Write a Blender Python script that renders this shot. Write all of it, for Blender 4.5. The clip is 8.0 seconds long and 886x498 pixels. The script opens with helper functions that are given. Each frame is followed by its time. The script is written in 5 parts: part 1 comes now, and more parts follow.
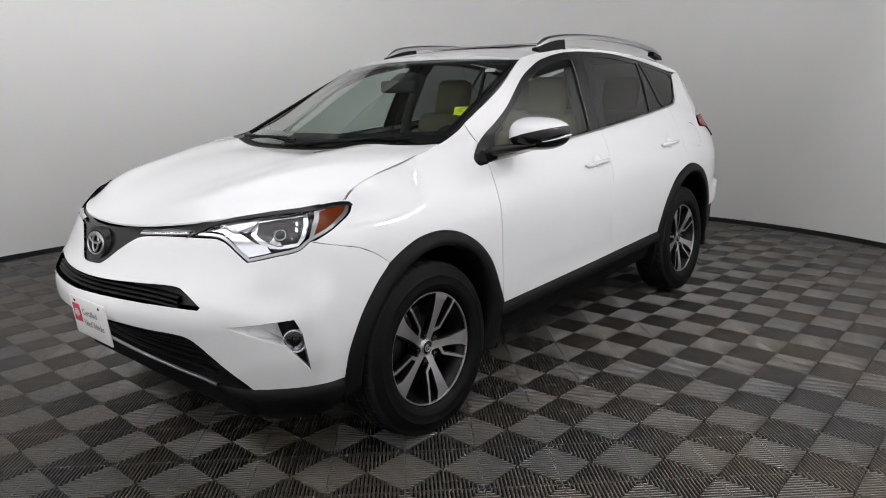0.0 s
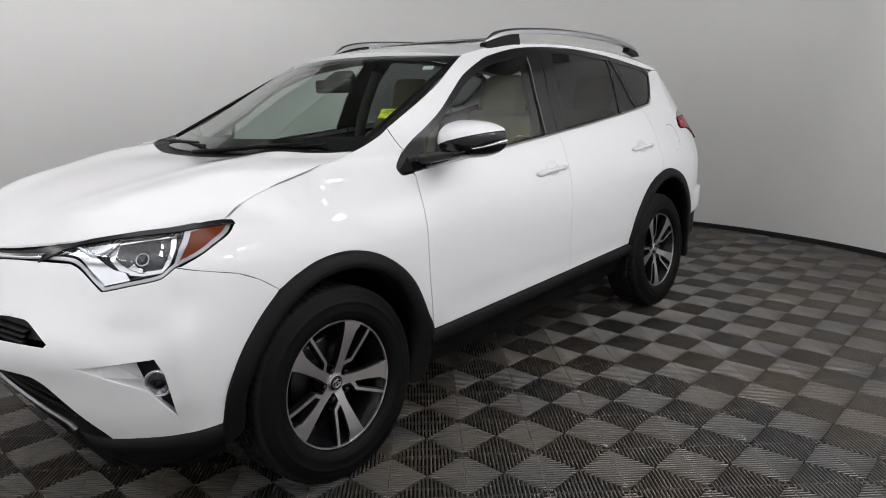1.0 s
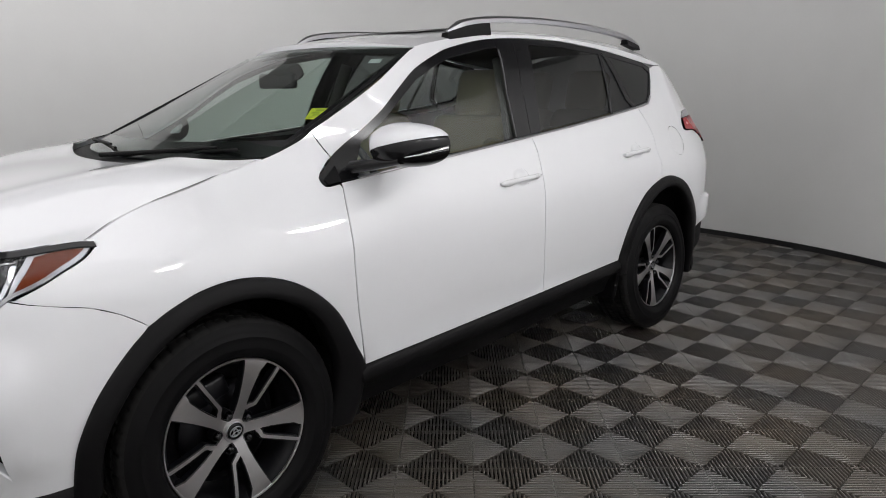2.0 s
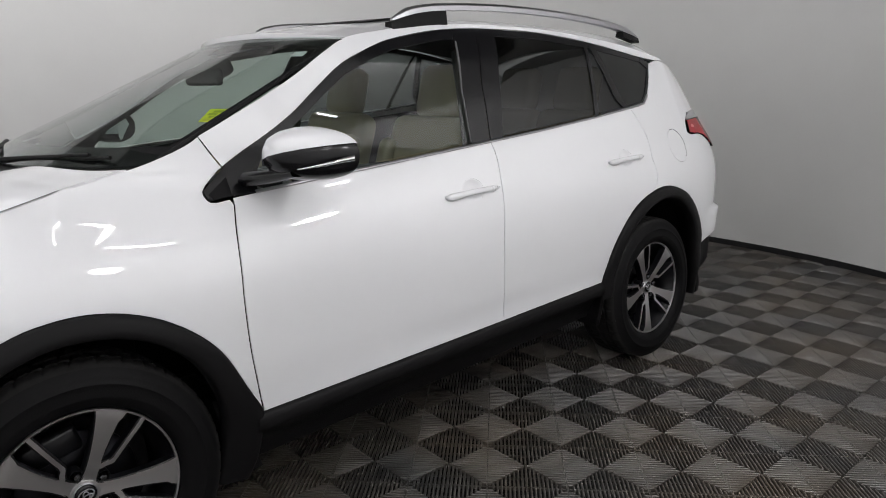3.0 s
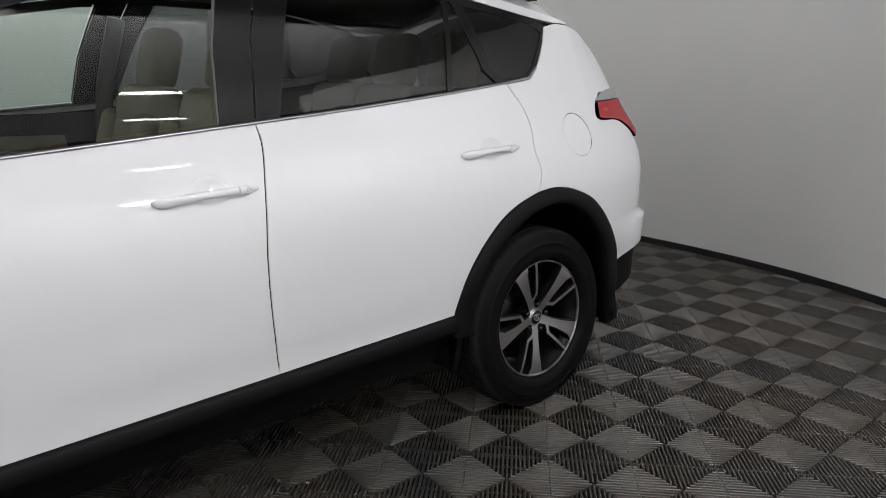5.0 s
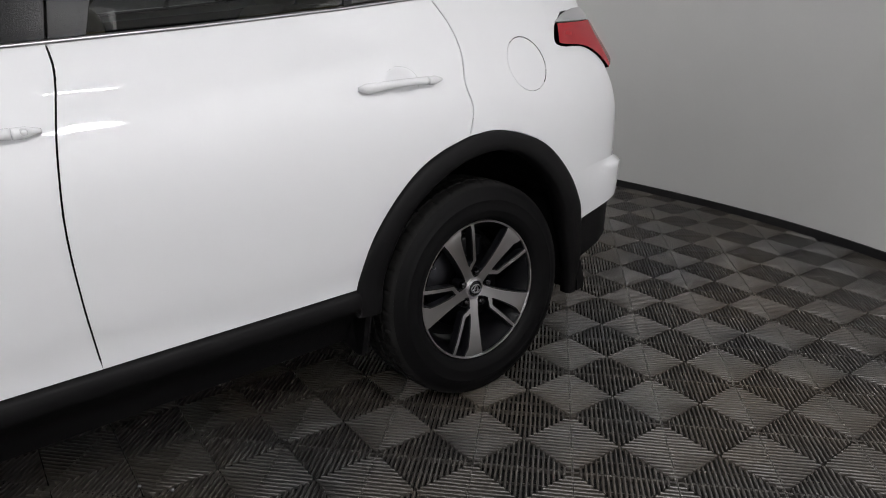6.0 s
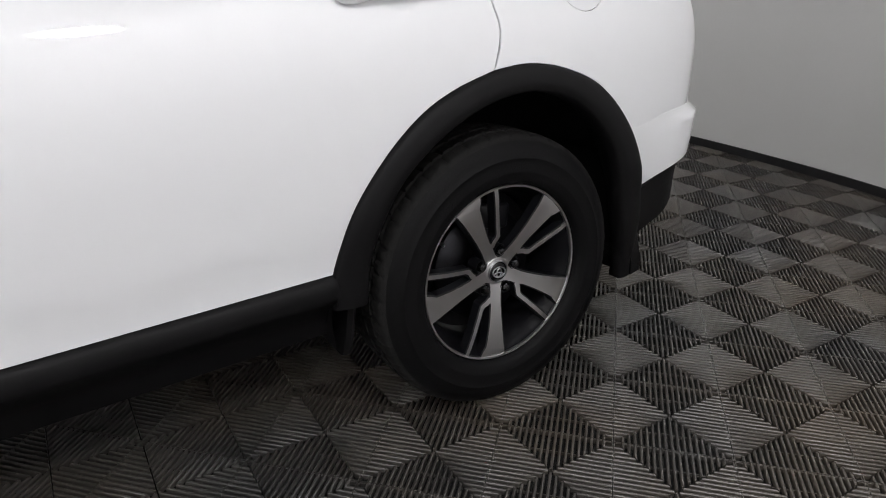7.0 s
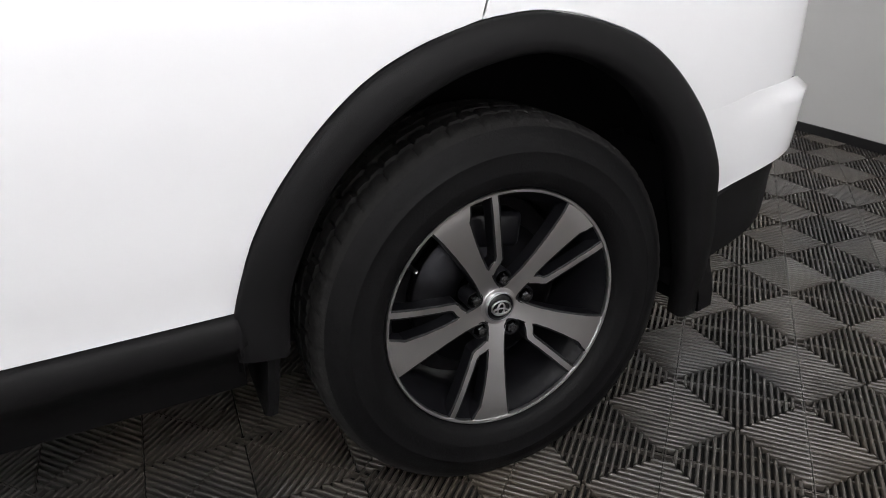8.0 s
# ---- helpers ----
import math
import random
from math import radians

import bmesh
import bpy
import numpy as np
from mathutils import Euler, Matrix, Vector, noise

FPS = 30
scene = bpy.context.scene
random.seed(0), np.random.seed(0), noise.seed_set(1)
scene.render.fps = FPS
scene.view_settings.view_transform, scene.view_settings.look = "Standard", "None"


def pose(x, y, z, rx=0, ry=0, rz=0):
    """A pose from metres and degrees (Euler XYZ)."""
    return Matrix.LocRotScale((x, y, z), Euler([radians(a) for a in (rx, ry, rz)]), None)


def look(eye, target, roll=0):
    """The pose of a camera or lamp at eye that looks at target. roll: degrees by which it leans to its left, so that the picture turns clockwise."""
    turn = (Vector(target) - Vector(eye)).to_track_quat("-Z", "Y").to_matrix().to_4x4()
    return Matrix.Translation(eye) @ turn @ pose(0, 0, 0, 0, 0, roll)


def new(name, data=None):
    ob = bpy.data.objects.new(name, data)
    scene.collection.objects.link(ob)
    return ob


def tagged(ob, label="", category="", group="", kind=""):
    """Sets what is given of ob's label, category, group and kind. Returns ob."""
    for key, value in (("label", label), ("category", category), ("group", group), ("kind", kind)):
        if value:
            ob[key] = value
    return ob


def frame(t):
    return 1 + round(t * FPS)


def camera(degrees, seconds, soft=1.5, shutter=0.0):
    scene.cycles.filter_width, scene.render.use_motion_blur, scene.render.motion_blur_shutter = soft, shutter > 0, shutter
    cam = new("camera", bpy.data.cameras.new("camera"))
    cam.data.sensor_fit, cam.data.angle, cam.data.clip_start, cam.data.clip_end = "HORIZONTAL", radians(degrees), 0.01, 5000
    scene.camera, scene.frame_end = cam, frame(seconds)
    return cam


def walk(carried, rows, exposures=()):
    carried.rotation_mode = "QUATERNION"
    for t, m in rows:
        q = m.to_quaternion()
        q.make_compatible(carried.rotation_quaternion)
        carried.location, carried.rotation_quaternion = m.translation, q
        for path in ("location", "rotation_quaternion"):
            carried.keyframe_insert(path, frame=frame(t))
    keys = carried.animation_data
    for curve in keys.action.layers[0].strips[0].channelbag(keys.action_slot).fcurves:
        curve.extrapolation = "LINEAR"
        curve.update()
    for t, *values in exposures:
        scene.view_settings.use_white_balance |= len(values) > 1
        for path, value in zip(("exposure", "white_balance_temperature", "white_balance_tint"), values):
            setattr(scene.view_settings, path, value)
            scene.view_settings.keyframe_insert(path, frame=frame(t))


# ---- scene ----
cam = camera(66.2, 8.0, soft=0.95)
PATH = [
    (0, (4.609, 2.635, 1.368), (3.128, 1.366, 0.924), -1.1),
    (0.5, (4.391, 2.594, 1.366), (2.915, 1.322, 0.915), -1.0),
    (1, (4.098, 2.689, 1.37), (2.646, 1.389, 0.922), -1.2),
    (1.5, (3.852, 2.71, 1.369), (2.451, 1.357, 0.913), -1.1),
    (2, (3.562, 2.668, 1.38), (2.177, 1.302, 0.915), -0.7),
    (3.5, (2.728, 2.648, 1.374), (1.466, 1.172, 0.899), -0.3),
    (4, (2.438, 2.644, 1.357), (1.175, 1.17, 0.874), 0.1),
    (5.5, (1.639, 2.503, 1.263), (0.419, 1.018, 0.708), 0.1),
    (6, (1.345, 2.431, 1.222), (0.194, 0.937, 0.558), 0.0),
    (6.5, (1.16, 2.262, 1.157), (0.125, 0.727, 0.4), 0.3),
    (7, (0.975, 2.098, 1.108), (-0.024, 0.563, 0.304), 0.5),
    (7.5, (0.726, 1.924, 1.044), (-0.194, 0.374, 0.178), 0.2),
    (8, (0.55, 1.804, 0.997), (-0.203, 0.165, 0.134), -0.2),
]
walk(cam, [(t, look(eye, target, roll)) for t, eye, target, roll in PATH], exposures=[(0, 0.16), (2.0, 0.05), (3.5, 0.0), (5.0, 0.03), (6.0, 0.09), (7.0, 0.32), (8.0, 0.72)])

# ---- world and lamps ----
world = bpy.data.worlds.new("world")
scene.world = world
world.use_nodes = True
world.node_tree.nodes["Background"].inputs[0].default_value = (0.9, 0.95, 1.0, 1)
world.node_tree.nodes["Background"].inputs[1].default_value = 0.05



def area_lamp(name, place, target, sx, sy, watts, colour=(1.0, 0.985, 1.0)):
    data = bpy.data.lights.new(name, "AREA")
    data.shape, data.size, data.size_y, data.energy, data.color = "ELLIPSE" if sx < 0.6 else "RECTANGLE", sx, sy, watts, colour
    ob = new(name, data)
    ob.matrix_world = look(place, target)
    return ob


CEILING = 3.4
LAMPS = [  # x, y, z, aimed at x, y, z, width, depth, watts
    # unseen panel, added for overhead light
    (4.0, 0.2, 3.34, 4.0, 0.2, 0.0, 4.0, 2.4, 44),
    (0.66, 2.45, 2.8, 0.66, 2.0, 0.0, 0.36, 0.02, 1.6),
    (1.78, 2.72, 2.8, 1.78, 2.2, 0.0, 0.36, 0.04, 2.4),
    (2.95, 2.6, 2.8, 2.95, 2.1, 0.0, 0.36, 0.04, 2.0),
    (0.57, 3.22, 2.78, 0.7, 0.9, 0.9, 0.42, 0.16, 13),
    (1.93, 3.42, 2.66, 1.9, 0.9, 0.9, 0.2, 0.2, 4),
    # unseen wall washers, added to brighten the walls and the car's sides
    (2.0, -2.2, 3.3, 2.0, -4.1, 1.3, 5.0, 0.5, 72),
    (1.5, 1.9, 3.3, 1.5, 3.75, 2.62, 4.8, 0.5, 230),
    (5.2, -0.2, 3.3, 6.6, -0.2, 1.6, 4.0, 0.4, 112),
    (-1.2, -0.2, 3.3, -2.7, -0.2, 2.2, 4.0, 0.4, 20),
]
for lx, ly, lz, tx, ty, tz, sx, sy, watts in LAMPS:
    area_lamp("ceiling_lamp", (lx, ly, lz), (tx, ty, tz), sx, sy, watts)


# ---- materials ----
def material(name, colour, rough=0.5, metal=0.0, coat=0.0, spread=0.0, grain=0.0, bump=0.0, scale=40.0, per_piece=0.0, spec=0.5):
    m = bpy.data.materials.new(name)
    m.use_nodes = True
    nt = m.node_tree
    n, link = nt.nodes, nt.links
    p = n["Principled BSDF"]
    p.inputs["Base Color"].default_value = (*colour, 1)
    p.inputs["Roughness"].default_value = rough
    p.inputs["Metallic"].default_value = metal
    p.inputs["Coat Weight"].default_value = coat
    p.inputs["Coat Roughness"].default_value = 0.03
    p.inputs["Specular IOR Level"].default_value = spec
    if spread or grain or bump or per_piece:
        tc = n.new("ShaderNodeTexCoord")
        big = n.new("ShaderNodeTexNoise")
        big.inputs["Scale"].default_value, big.inputs["Detail"].default_value = scale * 0.06, 4
        fine = n.new("ShaderNodeTexNoise")
        fine.inputs["Scale"].default_value, fine.inputs["Detail"].default_value = scale, 6
        for tex in (big, fine):
            link.new(tc.outputs["Object"], tex.inputs["Vector"])
        value = n.new("ShaderNodeMath")
        value.operation = "MULTIPLY_ADD"
        link.new(big.outputs["Fac"], value.inputs[0])
        value.inputs[1].default_value, value.inputs[2].default_value = spread * 2, 1 - spread
        both = n.new("ShaderNodeMath")
        both.operation = "MULTIPLY_ADD"
        link.new(fine.outputs["Fac"], both.inputs[0])
        both.inputs[1].default_value = grain * 2
        less = n.new("ShaderNodeMath")
        less.operation = "SUBTRACT"
        link.new(value.outputs[0], less.inputs[0])
        less.inputs[1].default_value = grain
        link.new(less.outputs[0], both.inputs[2])
        last = both
        if per_piece:
            info = n.new("ShaderNodeObjectInfo")
            extra = n.new("ShaderNodeMath")
            extra.operation = "MULTIPLY_ADD"
            link.new(info.outputs["Random"], extra.inputs[0])
            extra.inputs[1].default_value = per_piece
            link.new(last.outputs[0], extra.inputs[2])
            last = extra
        mixed = n.new("ShaderNodeVectorMath")
        mixed.operation = "SCALE"
        mixed.inputs[0].default_value = colour
        link.new(last.outputs[0], mixed.inputs["Scale"])
        link.new(mixed.outputs[0], p.inputs["Base Color"])
        if bump:
            b = n.new("ShaderNodeBump")
            b.inputs["Strength"].default_value, b.inputs["Distance"].default_value = bump, 0.002
            link.new(fine.outputs["Fac"], b.inputs["Height"])
            link.new(b.outputs[0], p.inputs["Normal"])
    return m


def soiled(m, brown, amount, size):
    """Brown dirt in patches over a surface, laid out across the whole floor."""
    n, link = m.node_tree.nodes, m.node_tree.links
    place = n.new("ShaderNodeNewGeometry")
    for tex in [k for k in n if k.bl_idname == "ShaderNodeTexNoise"]:
        link.new(place.outputs["Position"], tex.inputs["Vector"])
    patch = n.new("ShaderNodeTexNoise")
    patch.inputs["Scale"].default_value, patch.inputs["Detail"].default_value = size, 5
    link.new(place.outputs["Position"], patch.inputs["Vector"])
    ramp = n.new("ShaderNodeMapRange")
    ramp.inputs["From Min"].default_value, ramp.inputs["From Max"].default_value = 0.36, 0.64
    ramp.inputs["To Max"].default_value = amount
    link.new(patch.outputs["Fac"], ramp.inputs["Value"])
    mix = n.new("ShaderNodeMix")
    mix.data_type = "RGBA"
    link.new(ramp.outputs[0], mix.inputs[0])
    p = n["Principled BSDF"]
    old = p.inputs["Base Color"].links[0].from_socket
    link.new(old, mix.inputs[6])
    mix.inputs[7].default_value = (*brown, 1)
    link.new(mix.outputs[2], p.inputs["Base Color"])
    return m


def pane(name, tint, gloss=0.05):
    """Thin glass: it tints what is behind it and mirrors more at a slant."""
    m = bpy.data.materials.new(name)
    m.use_nodes = True
    n, link = m.node_tree.nodes, m.node_tree.links
    n.remove(n["Principled BSDF"])
    clear, shine, mix, fres = (n.new("ShaderNodeBsdf" + k) if k in ("Transparent", "Glossy") else n.new("ShaderNode" + k) for k in ("Transparent", "Glossy", "MixShader", "LayerWeight"))
    clear.inputs[0].default_value = (*tint, 1)
    shine.inputs["Roughness"].default_value = 0.02
    shine.inputs["Color"].default_value = (0.9, 0.9, 0.9, 1)
    fres.inputs["Blend"].default_value = 0.5
    slant = n.new("ShaderNodeMath")
    slant.operation = "POWER"
    slant.inputs[1].default_value = 5
    link.new(fres.outputs["Facing"], slant.inputs[0])
    share = n.new("ShaderNodeMath")
    share.operation = "MULTIPLY_ADD"
    share.inputs[1].default_value, share.inputs[2].default_value = 1 - gloss, gloss
    link.new(slant.outputs[0], share.inputs[0])
    link.new(share.outputs[0], mix.inputs[0])
    link.new(clear.outputs[0], mix.inputs[1])
    link.new(shine.outputs[0], mix.inputs[2])
    link.new(mix.outputs[0], n["Material Output"].inputs[0])
    return m


PAINT = material("white_paint", (0.765, 0.77, 0.792), 0.5, coat=1.0, spec=0.2, spread=0.01, grain=0.008, scale=300)
PLASTIC = material("black_plastic", (0.0055, 0.0053, 0.0058), 0.5, spec=0.15, spread=0.12, grain=0.1, bump=0.25, scale=900)
GLOSSBLACK = material("gloss_black", (0.006, 0.006, 0.007), 0.2, spec=0.3)
DARK = material("dark_void", (0.009, 0.0085, 0.0095), 0.9, spec=0.08)
RUBBER = material("tyre_rubber", (0.0042, 0.0041, 0.0045), 0.55, spec=0.12, spread=0.2, grain=0.2, bump=0.3, scale=220)
TREAD = material("worn_tread_rubber", (0.014, 0.0135, 0.0135), 0.75, spec=0.15, spread=0.35, grain=0.3, bump=0.4, scale=160)
SEALGAP = material("grey_seal_and_gap", (0.09, 0.09, 0.092), 0.5, spec=0.3)
CAPGREY = material("grey_clear_cap", (0.34, 0.34, 0.35), 0.3)
REDBRIGHT = material("bright_red_spot", (0.42, 0.010, 0.018), 0.3)
MACHINED = material("machined_alloy", (0.70, 0.69, 0.70), 0.30, 1.0, spread=0.05, grain=0.06, bump=0.05, scale=500)
ALLOYDARK = material("dark_alloy_paint", (0.007, 0.007, 0.0085), 0.28, 0.1, spec=0.35)
STEEL = material("brake_steel", (0.03, 0.03, 0.034), 0.4, 1.0, spread=0.2, grain=0.15, scale=150)
DARKNUT = material("dark_chrome_nut", (0.16, 0.16, 0.17), 0.25, 1.0)
CHROME = material("chrome", (0.8, 0.8, 0.82), 0.07, 1.0)
SATIN = material("satin_silver", (0.45, 0.45, 0.47), 0.3, 1.0)
HOUSING = material("lamp_housing", (0.10, 0.10, 0.11), 0.25, 0.6)
SILVERLAMP = material("lamp_reflector", (0.75, 0.76, 0.8), 0.15, 0.9)
SMOKED = material("smoked_lamp_window", (0.030, 0.030, 0.034), 0.18, 0.4, spec=0.4)
AMBER = material("amber_lens", (0.13, 0.02, 0.001), 0.3, spec=0.2)
RED = material("red_lens", (0.36, 0.014, 0.022), 0.25, coat=0.25, spec=0.25, spread=0.15, scale=80)
LEATHER = material("beige_leather", (0.27, 0.228, 0.14), 0.5, spread=0.08, grain=0.1, bump=0.2, scale=160)
TRIM = material("dark_trim", (0.02, 0.02, 0.021), 0.65, spread=0.15, grain=0.1, bump=0.2, scale=300)
LINER = material("grey_headliner", (0.07, 0.07, 0.066), 0.9, spread=0.05, grain=0.08, bump=0.2, scale=400)
GLASS = pane("clear_green_glass", (0.70, 0.78, 0.74))
PRIVACY = pane("privacy_glass", (0.185, 0.195, 0.195))
LENS = pane("clear_lens", (0.95, 0.96, 0.97), 0.02)
WALLPAINT = material("white_wall_paint", (0.614, 0.615, 0.606), 0.6, spread=0.03, grain=0.015, bump=0.04, scale=60)
# kept darker than the walls so the unseen ceiling reflects less in the glass
CEILPAINT = material("grey_ceiling_paint", (0.3, 0.3, 0.295), 0.8, spread=0.03, grain=0.02, scale=60)
BASE = material("black_skirting", (0.012, 0.012, 0.013), 0.4, spread=0.1, grain=0.1, scale=80)
TILE = soiled(material("grey_floor_tile", (0.043, 0.0416, 0.0407), 0.3, spread=0.16, grain=0.18, bump=0.1, scale=70, per_piece=0.12, spec=0.85), (0.082, 0.063, 0.044), 0.7, 1.7)
UNDER = material("dark_subfloor", (0.003, 0.003, 0.003), 0.9, spread=0.2, scale=30)
CARD = material("white_card", (0.8, 0.8, 0.8), 0.4)
CARDRED = material("red_print", (0.5, 0.03, 0.06), 0.5)
GREYPRINT = material("grey_print", (0.25, 0.25, 0.26), 0.5)
STICKER = material("yellow_sticker", (0.72, 0.78, 0.03), 0.5)
STICKERINK = material("green_ink", (0.35, 0.42, 0.02), 0.5)
MIRRORGLASS = material("mirror_glass", (0.8, 0.82, 0.84), 0.02, 1.0)
PALE = material("pale_label", (0.7, 0.72, 0.74), 0.5)


# ---- building helpers ----
def part(name, bm, mat, parent=None, label="", smooth=True, normals=None):
    me = bpy.data.meshes.new(name)
    bm.normal_update()
    for f in bm.faces:
        f.smooth = smooth
    bm.to_mesh(me)
    bm.free()
    me.materials.append(mat)
    ob = new(name, me)
    if parent is not None:
        ob.parent = parent
    if label:
        ob["label"] = label
    return ob


def sharpen(ob, degrees=35):
    ob.data.set_sharp_from_angle(angle=radians(degrees))
    return ob


def box_bm(sx, sy, sz, bevel=0.0, seg=2, at=(0, 0, 0), bm=None, turn=None):
    own = bmesh.new()
    bmesh.ops.create_cube(own, size=1)
    bmesh.ops.scale(own, vec=(sx, sy, sz), verts=own.verts)
    if bevel:
        bmesh.ops.bevel(own, geom=own.edges[:], offset=bevel, segments=seg, affect="EDGES", profile=0.5)
    if turn is not None:
        bmesh.ops.transform(own, matrix=turn, verts=own.verts)
    bmesh.ops.translate(own, vec=at, verts=own.verts)
    if bm is None:
        return own
    add_bm(bm, own)
    return bm


def add_bm(bm, own):
    tmp = bpy.data.meshes.new("tmp")
    own.to_mesh(tmp)
    own.free()
    bm.from_mesh(tmp)
    bpy.data.meshes.remove(tmp)


def smooth_curve(points, n=8, closed=False):
    """Points through the given ones on a smooth curve."""
    P = [Vector(p) for p in points]
    out = []
    count = len(P) if closed else len(P) - 1
    for i in range(count):
        p1, p2 = P[i], P[(i + 1) % len(P)]
        p0 = P[i - 1] if i or closed else p1 * 2 - p2
        p3 = P[(i + 2) % len(P)] if closed or i + 2 < len(P) else p2 * 2 - p1
        d = (p2 - p1).length
        m1 = (p2 - p0) / (d + (p1 - p0).length) * d
        m2 = (p3 - p1) / (d + (p3 - p2).length) * d
        for k in range(n):
            u = k / n
            out.append((2 * u**3 - 3 * u**2 + 1) * p1 + (u**3 - 2 * u**2 + u) * m1 + (3 * u**2 - 2 * u**3) * p2 + (u**3 - u**2) * m2)
    if not closed:
        out.append(P[-1])
    return out


def loft(rows, close_u=False, close_v=False, bm=None):
    """A surface through rows of points."""
    bm = bm or bmesh.new()
    vs = [[bm.verts.new(p) for p in row] for row in rows]
    nu, nv = len(vs), len(vs[0])
    for i in range(nu if close_u else nu - 1):
        for j in range(nv if close_v else nv - 1):
            a, b, c, d = vs[i][j], vs[(i + 1) % nu][j], vs[(i + 1) % nu][(j + 1) % nv], vs[i][(j + 1) % nv]
            bm.faces.new((a, b, c, d))
    return bm


def tube(points, radius, seg=8, bm=None, caps=True):
    pts = [Vector(p) for p in points]
    rows = []
    up = Vector((0, 0, 1))
    for i, p in enumerate(pts):
        d = (pts[min(i + 1, len(pts) - 1)] - pts[max(i - 1, 0)]).normalized()
        a = d.cross(up)
        if a.length < 1e-4:
            a = d.cross(Vector((0, 1, 0)))
        a.normalize()
        b = a.cross(d)
        r = radius(i / (len(pts) - 1)) if callable(radius) else radius
        rows.append([p + a * (r * math.cos(k * 2 * math.pi / seg)) + b * (r * math.sin(k * 2 * math.pi / seg)) for k in range(seg)])
    bm = bm or bmesh.new()
    first = len(bm.verts)
    loft(rows, close_v=True, bm=bm)
    if caps:
        bm.verts.ensure_lookup_table()
        bm.faces.new([bm.verts[first + k] for k in range(seg)])
        bm.faces.new([bm.verts[first + (len(rows) - 1) * seg + k] for k in range(seg)])
    return bm


def lathe(profile, seg=64, bm=None):
    """Profile of (radius, along) turned round the y axis."""
    rows = []
    for k in range(seg):
        a = 2 * math.pi * k / seg
        rows.append([(r * math.cos(a), y, r * math.sin(a)) for r, y in profile])
    return loft(rows, close_u=True, bm=bm)


def mirrored(bm, sign):
    if sign < 0:
        bmesh.ops.scale(bm, vec=(1, -1, 1), verts=bm.verts)
        bmesh.ops.reverse_faces(bm, faces=bm.faces[:])
    return bm

# ---- the room ----
ROOM_X, ROOM_Y, ROOM_A, ROOM_B, ROOM_N = 2.0, -0.2, 4.67, 3.95, 2.3


def oval(k, count, grow=0.0):
    a = 2 * math.pi * k / count
    c, s = math.cos(a), math.sin(a)
    e = 2 / ROOM_N
    return (ROOM_X + (ROOM_A + grow) * math.copysign(abs(c) ** e, c), ROOM_Y + (ROOM_B + grow) * math.copysign(abs(s) ** e, s))


def ring_wall(low, high, inner, outer, count=144):
    rows = []
    for k in range(count):
        xi, yi = oval(k, count, inner)
        xo, yo = oval(k, count, outer)
        rows.append([(xi, yi, low), (xi, yi, high), (xo, yo, high), (xo, yo, low)])
    return loft(rows, close_u=True, close_v=True)


wall = sharpen(part("wall_round", ring_wall(-0.03, CEILING, 0.0, 0.15), WALLPAINT))
tagged(wall, "smooth curved white painted wall of the photo booth", "wall", kind="structure")
skirt = sharpen(part("baseboard", ring_wall(-0.02, 0.045, -0.012, -0.002), BASE))
tagged(skirt, "thin black skirting strip along the curved wall", "baseboard", kind="structure")
bm = bmesh.new()
bm.faces.new([bm.verts.new((*oval(k, 144, 0.15), CEILING)) for k in range(144)])
lid = bmesh.ops.extrude_face_region(bm, geom=bm.faces[:])
bmesh.ops.translate(bm, vec=(0, 0, 0.12), verts=[v for v in lid["geom"] if isinstance(v, bmesh.types.BMVert)])
bmesh.ops.recalc_face_normals(bm, faces=bm.faces[:])
tagged(part("ceiling", bm, CEILPAINT, smooth=False), "unseen grey ceiling over the booth, dark to cut reflections in the glass", "ceiling", kind="structure")
bm = bmesh.new()
bm.faces.new([bm.verts.new((*oval(k, 144, 0.15), -0.016)) for k in range(144)])
floor = tagged(part("floor", bm, UNDER, smooth=False), "floor of interlocking ribbed dark grey plastic tiles", "floor", kind="structure")

# ---- the car: one body surface ----
# x runs from the rear axle forwards, y to the car's left, z up.
PLAN = [(3.63, 0), (3.61, 0.2), (3.55, 0.42), (3.46, 0.62), (3.36, 0.76), (3.22, 0.865), (3.05, 0.895), (2.66, 0.905), (2.2, 0.9), (1.1, 0.905), (0.5, 0.91), (0, 0.912), (-0.3, 0.9), (-0.52, 0.88), (-0.68, 0.835), (-0.82, 0.7), (-0.91, 0.4), (-0.94, 0)]
_line = [Vector((3.61, -0.2))] + [Vector(p) for p in PLAN]
CP = np.array([tuple(p) for p in smooth_curve(_line, 24)][24:])
CS = np.r_[0, np.cumsum(np.linalg.norm(np.diff(CP, axis=0), axis=1))]
_tan = np.gradient(CP, axis=0)
_tan /= np.linalg.norm(_tan, axis=1)[:, None]
OUT = np.c_[_tan[:, 1], -_tan[:, 0]]
SIDE = np.array([(0.2, 0.05), (0.42, 0.018), (0.5, 0.019), (0.57, 0.008), (0.75, 0), (0.89, 0.002), (0.97, 0.016), (1.07, 0.054), (1.16, 0.098), (1.3, 0.155), (1.48, 0.24), (1.6, 0.32)])
FENDER = np.array([(0.2, 0.05), (0.42, 0.022), (0.55, 0.006), (0.75, 0), (0.86, 0.003), (0.95, 0.03), (1.0, 0.055), (1.06, 0.083), (1.12, 0.115), (1.18, 0.16), (1.3, 0.2), (1.48, 0.245), (1.6, 0.32)])
